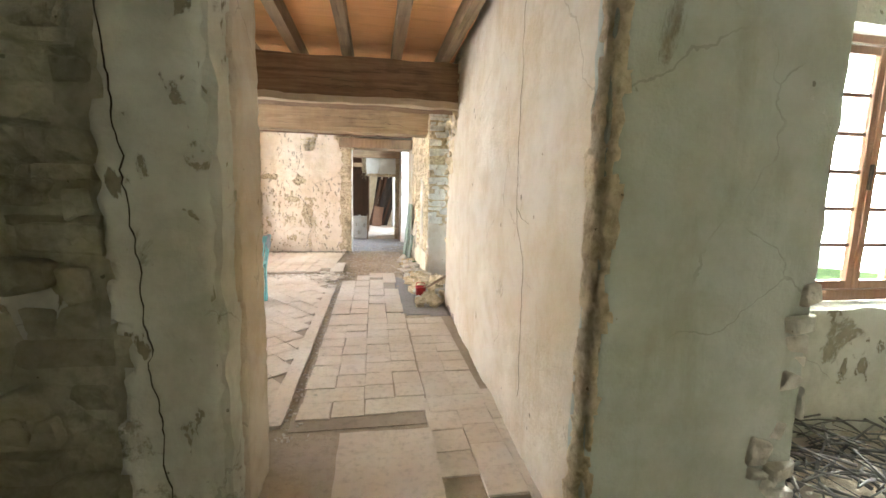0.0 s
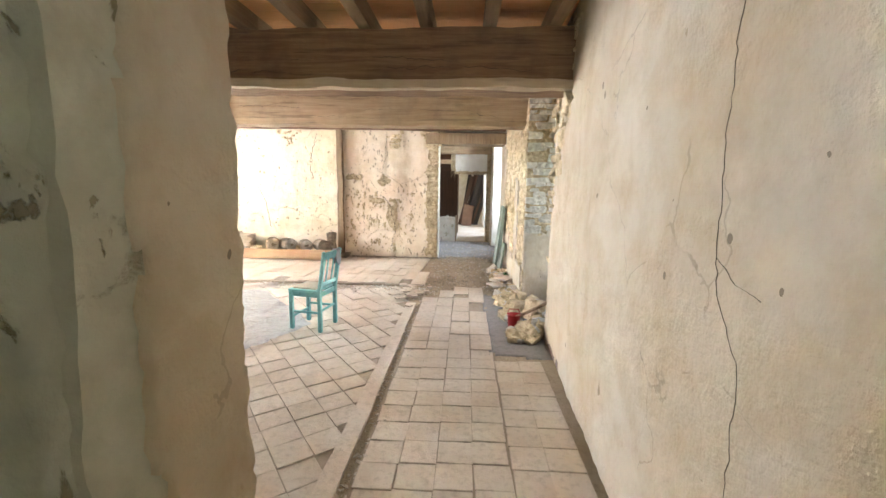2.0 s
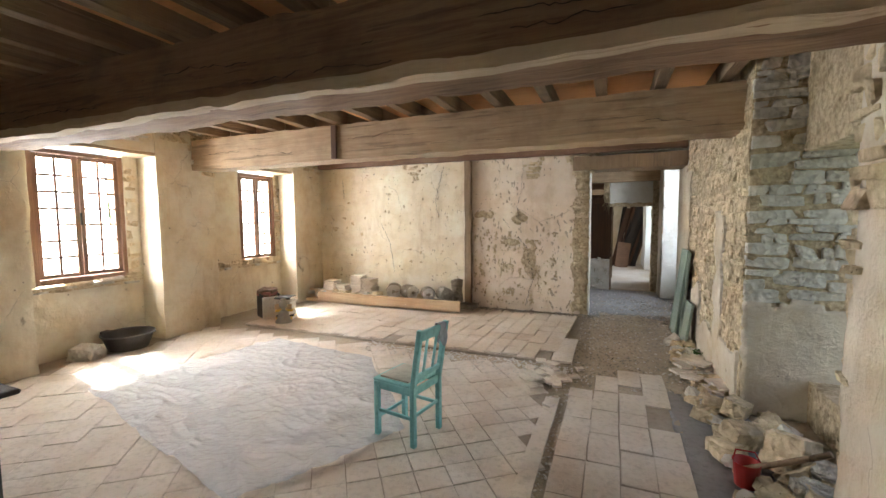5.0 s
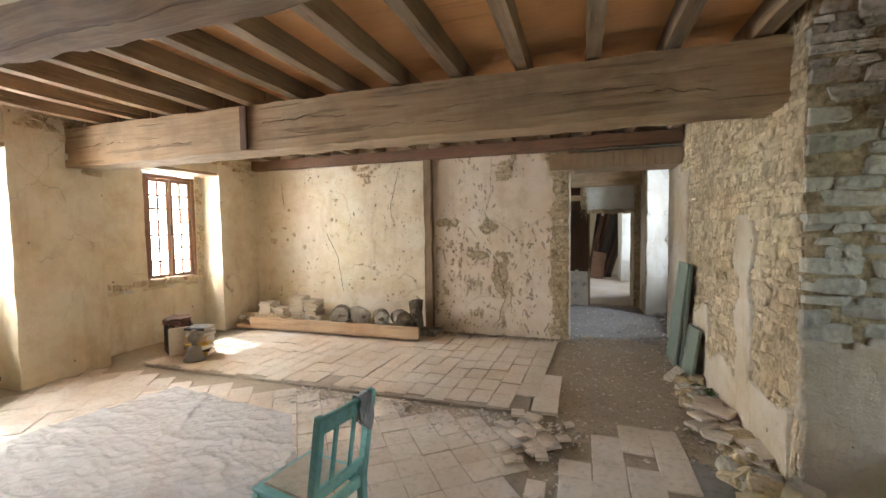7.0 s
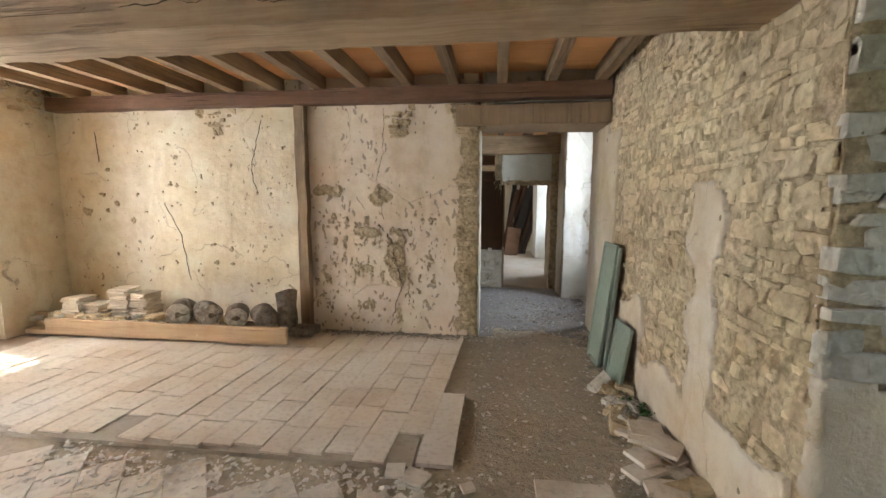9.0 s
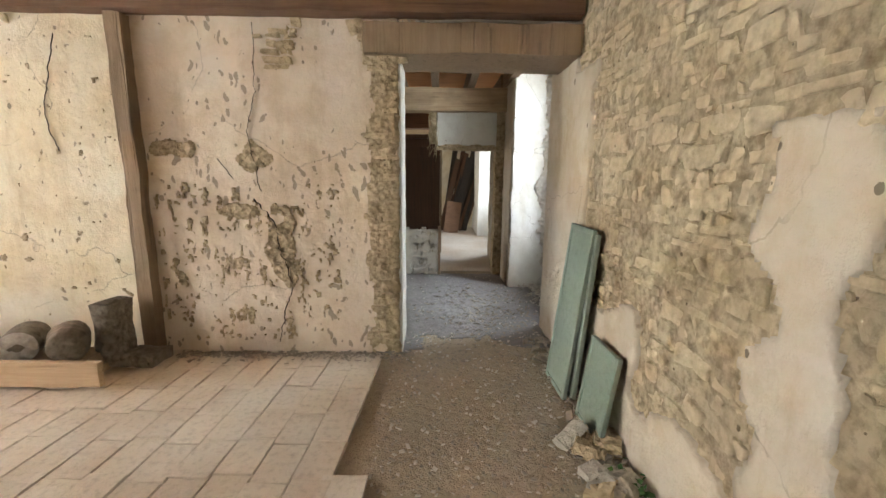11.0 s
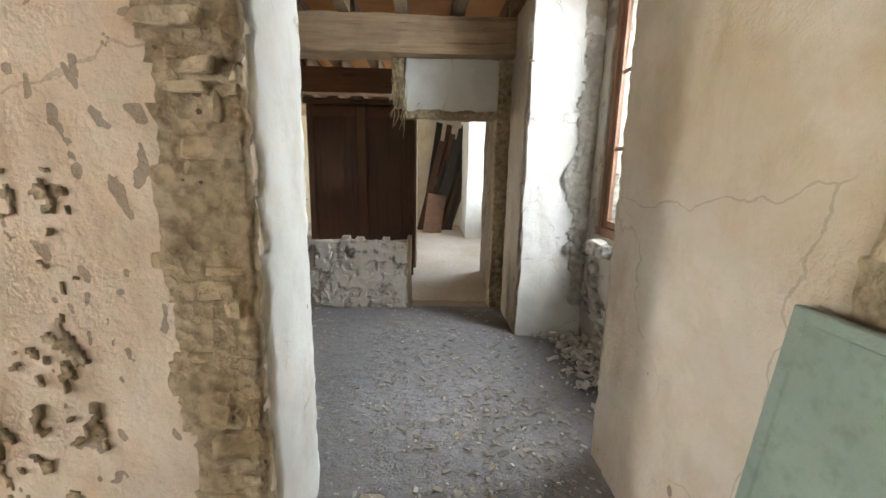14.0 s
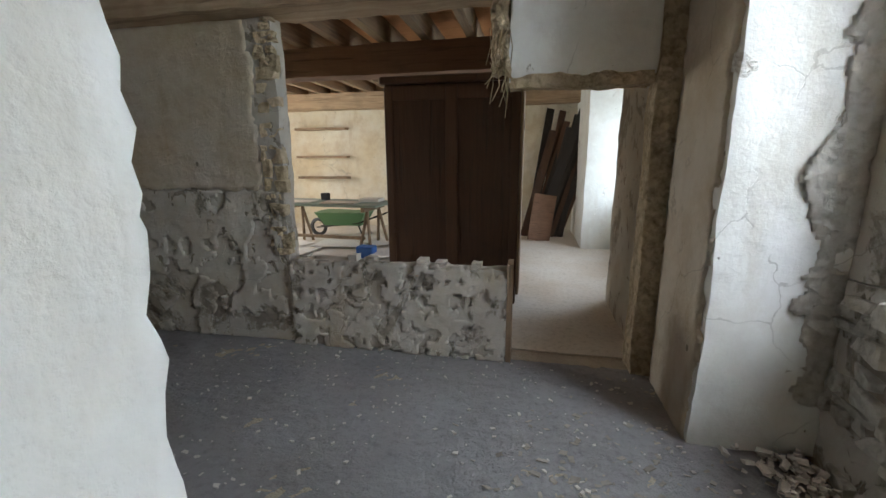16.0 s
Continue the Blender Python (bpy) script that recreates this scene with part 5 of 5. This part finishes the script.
# weeds
weed = bmesh.new()
for i in range(60):
    x, y = 0.80 + rng.gauss(0, 0.03), 8.35 + rng.gauss(0, 0.09)
    m = pose(x, y, 0.03 + rng.random() * 0.06, rng.uniform(-60, 60), rng.uniform(-60, 60), rng.uniform(0, 360))
    weed.faces.new([weed.verts.new(m @ Vector(p)) for p in ((0, -0.014, 0), (0.018, 0, 0.004), (0, 0.02, 0), (-0.016, 0, 0.004))])
tagged(part("weed", weed, mat("weed_green", (0.05, 0.13, 0.03), 0.7)), "small green weed at the foot of the wall", "plant", "", "stuff")
# entry: twigs and stones
tw = bmesh.new()
M_TWIG = dusty("grey_twigs", (0.08, 0.075, 0.07), (0.17, 0.16, 0.145), (0.24, 0.23, 0.21), 0.2)
for i in range(240):
    x, y, z = rng.uniform(1.75, 3.3), rng.uniform(1.15, 2.0), rng.random() ** 1.5 * 0.22
    d = Vector((rng.gauss(0, 1), rng.gauss(0, 1), rng.gauss(0, 0.22))).normalized() * rng.uniform(0.15, 0.4)
    t2 = tube([Vector((x, y, z + 0.02)) - d / 2, Vector((x, y, z + 0.03)), Vector((x, y, z + 0.02)) + d / 2], rng.uniform(0.004, 0.011), 5, 0.5)
    tmp = bpy.data.meshes.new("twig")
    t2.to_mesh(tmp)
    t2.free()
    tw.from_mesh(tmp)
    bpy.data.meshes.remove(tmp)
tagged(part("twig_heap", tw, M_TWIG), "heap of dry grey twigs under the window", "twigs", "", "stuff")
for i in range(15):
    s = rng.uniform(0.12, 0.26)
    loose(rng.choice(CHUNK), 1.25 + 0.09 * i * rng.uniform(0.4, 1.0), 1.18 + rng.uniform(-0.12, 0.10), s * 0.28, s * 1.2, s * 0.9, s * 0.7, rng.uniform(0, 6), 0.2, "rough grey stone lying at the foot of the wall", "entry stones")

# ---- outside ----
M_GRASS = dusty("sunlit_grass", (0.10, 0.17, 0.04), (0.10, 0.17, 0.04), (0.16, 0.22, 0.07), 0.3)
gbm = bmesh.new()
bmesh.ops.create_grid(gbm, x_segments=2, y_segments=2, size=600)
gbm.transform(Matrix.Translation((0, 0, -0.45)))
structure("ground", gbm, M_GRASS, "green meadow around the house", "ground")
M_FOLIAGE = dusty("foliage", (0.16, 0.28, 0.07), (0.20, 0.33, 0.09), (0.24, 0.36, 0.12), 0.2)


def tree(x, y, h, spread, seed):
    r = random.Random(seed)
    t = thing("tree", "leafy green deciduous tree outside the window", "tree", x, y, -0.45, 0, "trees outside")
    part("trunk", tube([(0, 0, 0), (0.05, 0.03, h * 0.3), (-0.04, 0.06, h * 0.6), (0.03, 0, h * 0.85)], 0.13, 8, 0.3), M_POST, t)
    bm = bmesh.new()
    clumps = [Vector((r.gauss(0, spread * 0.45), r.gauss(0, spread * 0.45), h * r.uniform(0.22, 1.0))) for _ in range(34)]
    for c in clumps:
        for _ in range(60):
            p = c + Vector((r.gauss(0, 0.32), r.gauss(0, 0.32), r.gauss(0, 0.26)))
            m = Matrix.Translation(p) @ Euler((r.uniform(0, 6), r.uniform(0, 6), r.uniform(0, 6))).to_matrix().to_4x4()
            s = r.uniform(0.06, 0.13)
            bm.faces.new([bm.verts.new(m @ Vector(q)) for q in ((-s, 0, 0), (0, -s * 0.5, 0.01), (s, 0, 0), (0, s * 0.5, 0.01))])
    part("crown", bm, M_FOLIAGE, t)


for i, (x, y, h) in enumerate(((5.6, 14.6, 3.6), (6.8, 17.2, 4.2), (5.2, 19.6, 4.0), (8.0, 15.4, 4.6), (4.6, 12.9, 1.7), (12.5, 19.5, 4.2), (14.5, 24.0, 5.0), (11.0, 15.5, 2.6), (16.5, 21.0, 4.6), (10.0, 9.5, 3.4), (13.5, 13.0, 3.8), (-12.5, 9.5, 3.2), (-14.0, 6.5, 3.5))):
    tree(x, y, h, 2.2, i + 3)

for yy, sz in ((11.35, 0.24), (11.85, 0.22)):
    loose(PALE[2], 1.30, yy, 0.90, sz * 0.55, sz, sz * 0.5, 0.2, 0.1, "grey stone lying on the window sill", "sill stones")

# ---- floor tiles, last ----
hall_floor = [o for o in scene.objects if o.name == "floor"][0]


def tile_mesh(name, sx, sy, material, seed, chip=0.006):
    r = random.Random(seed)
    bm = bmesh.new()
    vs = box(bm, -sx / 2, sx / 2, -sy / 2, sy / 2, -0.03, 0.0)
    for v in vs:
        v.co += Vector((r.uniform(-1, 1), r.uniform(-1, 1), 0)) * chip * 0.5
    bmesh.ops.recalc_face_normals(bm, faces=bm.faces)
    top = [e for e in bm.edges if all(v.co.z > -0.001 for v in e.verts)]
    bmesh.ops.bevel(bm, geom=top, offset=0.003, segments=1, affect="EDGES")
    me = bpy.data.meshes.new(name)
    bm.to_mesh(me)
    bm.free()
    me.materials.append(material)
    return me


def put_tile(mesh, x, y, z, turn, lift=0.004):
    o = new("tile", mesh)
    o.parent = hall_floor
    o.location = (x, y, z + rng.gauss(0, lift))
    o.rotation_euler = (rng.gauss(0, 0.008), rng.gauss(0, 0.008), turn + rng.gauss(0, 0.012))
    return o


structure("floor_bed", lumpy(-5.97, -0.70, 2.23, 7.22, -0.05, 0.006, 0.12, 0.003), M_JOINT, "dark earth bed in the joints of the tiles", "floor")
structure("floor_bed_strip", lumpy(-0.52, 0.40, 2.5, 6.75, -0.05, 0.006, 0.12, 0.003), M_JOINT, "dark earth bed in the joints of the tiles", "floor")
# the walked strip: square tiles, then long ones
SQ = [tile_mesh("tile", 0.2135, 0.2095, M_TILE, i) for i in range(6)]
LONG = [tile_mesh("tile", 0.2135, 0.415, M_TILE, i + 10) for i in range(5)]
for c in range(4):
    x = -0.39 + 0.218 * c
    y = 2.62 + 0.012 * c
    while y < 7.15:
        lng = y > 4.9 and rng.random() < 0.6
        step = 0.421 if lng else 0.214
        if rng.random() > 0.004 and not (y > 6.7 and rng.random() < 0.35):
            put_tile(rng.choice(LONG if lng else SQ), x + rng.gauss(0, 0.004), y + step / 2, 0.014, 0.0, 0.002)
        y += step
for c in range(3):
    for r2 in range(4 + c):
        put_tile(rng.choice(SQ), 0.50 + 0.218 * (c - 0.2), 2.72 - 0.214 * r2 + 0.05 * c, 0.014, 0.02, 0.003)
for r2 in range(10):
    put_tile(rng.choice(SQ), 0.488, 2.73 + 0.214 * r2, 0.014, 0.0, 0.002)
    put_tile(rng.choice(SQ), 0.70, 2.73 + 0.214 * r2, 0.014, 0.0, 0.002)
# the raised floor along the back wall
RAISED = [tile_mesh("tile", 0.2030, 0.2985, M_TILE2, i + 30, 0.008) for i in range(6)]
for c in range(23):
    for r2 in range(8):
        x, y = -5.42 + 0.209 * c, 7.68 + 0.304 * r2 + 0.03 * (c % 3)
        x += (y - 8.7) * 0.04
        if y < 9.95 and not (y < 7.8 and rng.random() < 0.10):
            put_tile(rng.choice(RAISED), x, y, 0.042, -0.04, 0.002)
structure("floor_raised_bed", lumpy(-5.5, -0.80, 7.52, 10.0, -0.05, 0.029, 0.1, 0.004), M_JOINT, "mortar bed under the raised tiles", "floor")
# diagonal tiles of the hall: near ones singly, the rest joined
DIAG = [tile_mesh("tile", 0.2130, 0.2130, M_TILE, i + 50) for i in range(6)]
far = bmesh.new()
near_count = 0
for i in range(-40, 40):
    for j in range(-40, 40):
        a, b = i * 0.217, j * 0.217
        ang = radians(38)
        x, y = -3.4 + a * math.cos(ang) - b * math.sin(ang), 4.7 + a * math.sin(ang) + b * math.cos(ang)
        if not (-5.95 < x < (-0.66 if y < 6.5 else -0.78) and 2.25 < y < 7.30 + 0.1 * wob(x, 1, 2)):
            continue
        if rng.random() < 0.003:
            continue
        if x > -3.1 and y > 2.6 and near_count < 290:
            put_tile(rng.choice(DIAG), x, y, 0.014, ang, 0.002)
            near_count += 1
        else:
            m = Matrix.Translation((x, y, rng.gauss(0, 0.0025))) @ Matrix.Rotation(ang + rng.gauss(0, 0.01), 4, "Z")
            box(far, -0.1065, 0.1065, -0.1065, 0.1065, -0.03, 0.014, m)
tagged(part("tiles", far, M_TILE, hall_floor), "dusty clay floor tiles laid on the diagonal", "", "", "stuff")
# loose and broken tiles
for i in range(26):
    put_tile(rng.choice(SQ), rng.gauss(-0.72, 0.16), rng.gauss(7.0, 0.22), 0.045 + rng.random() * 0.02, rng.uniform(0, 3)).scale = (rng.uniform(0.25, 0.8), rng.uniform(0.25, 0.7), 0.7)
for i in range(14):
    put_tile(rng.choice(LONG), 0.70 + rng.gauss(0, 0.08), rng.uniform(7.0, 8.2), 0.05 + rng.random() * 0.09, rng.uniform(0, 3)).scale = (rng.uniform(0.5, 1.0), rng.uniform(0.3, 0.7), 0.8)
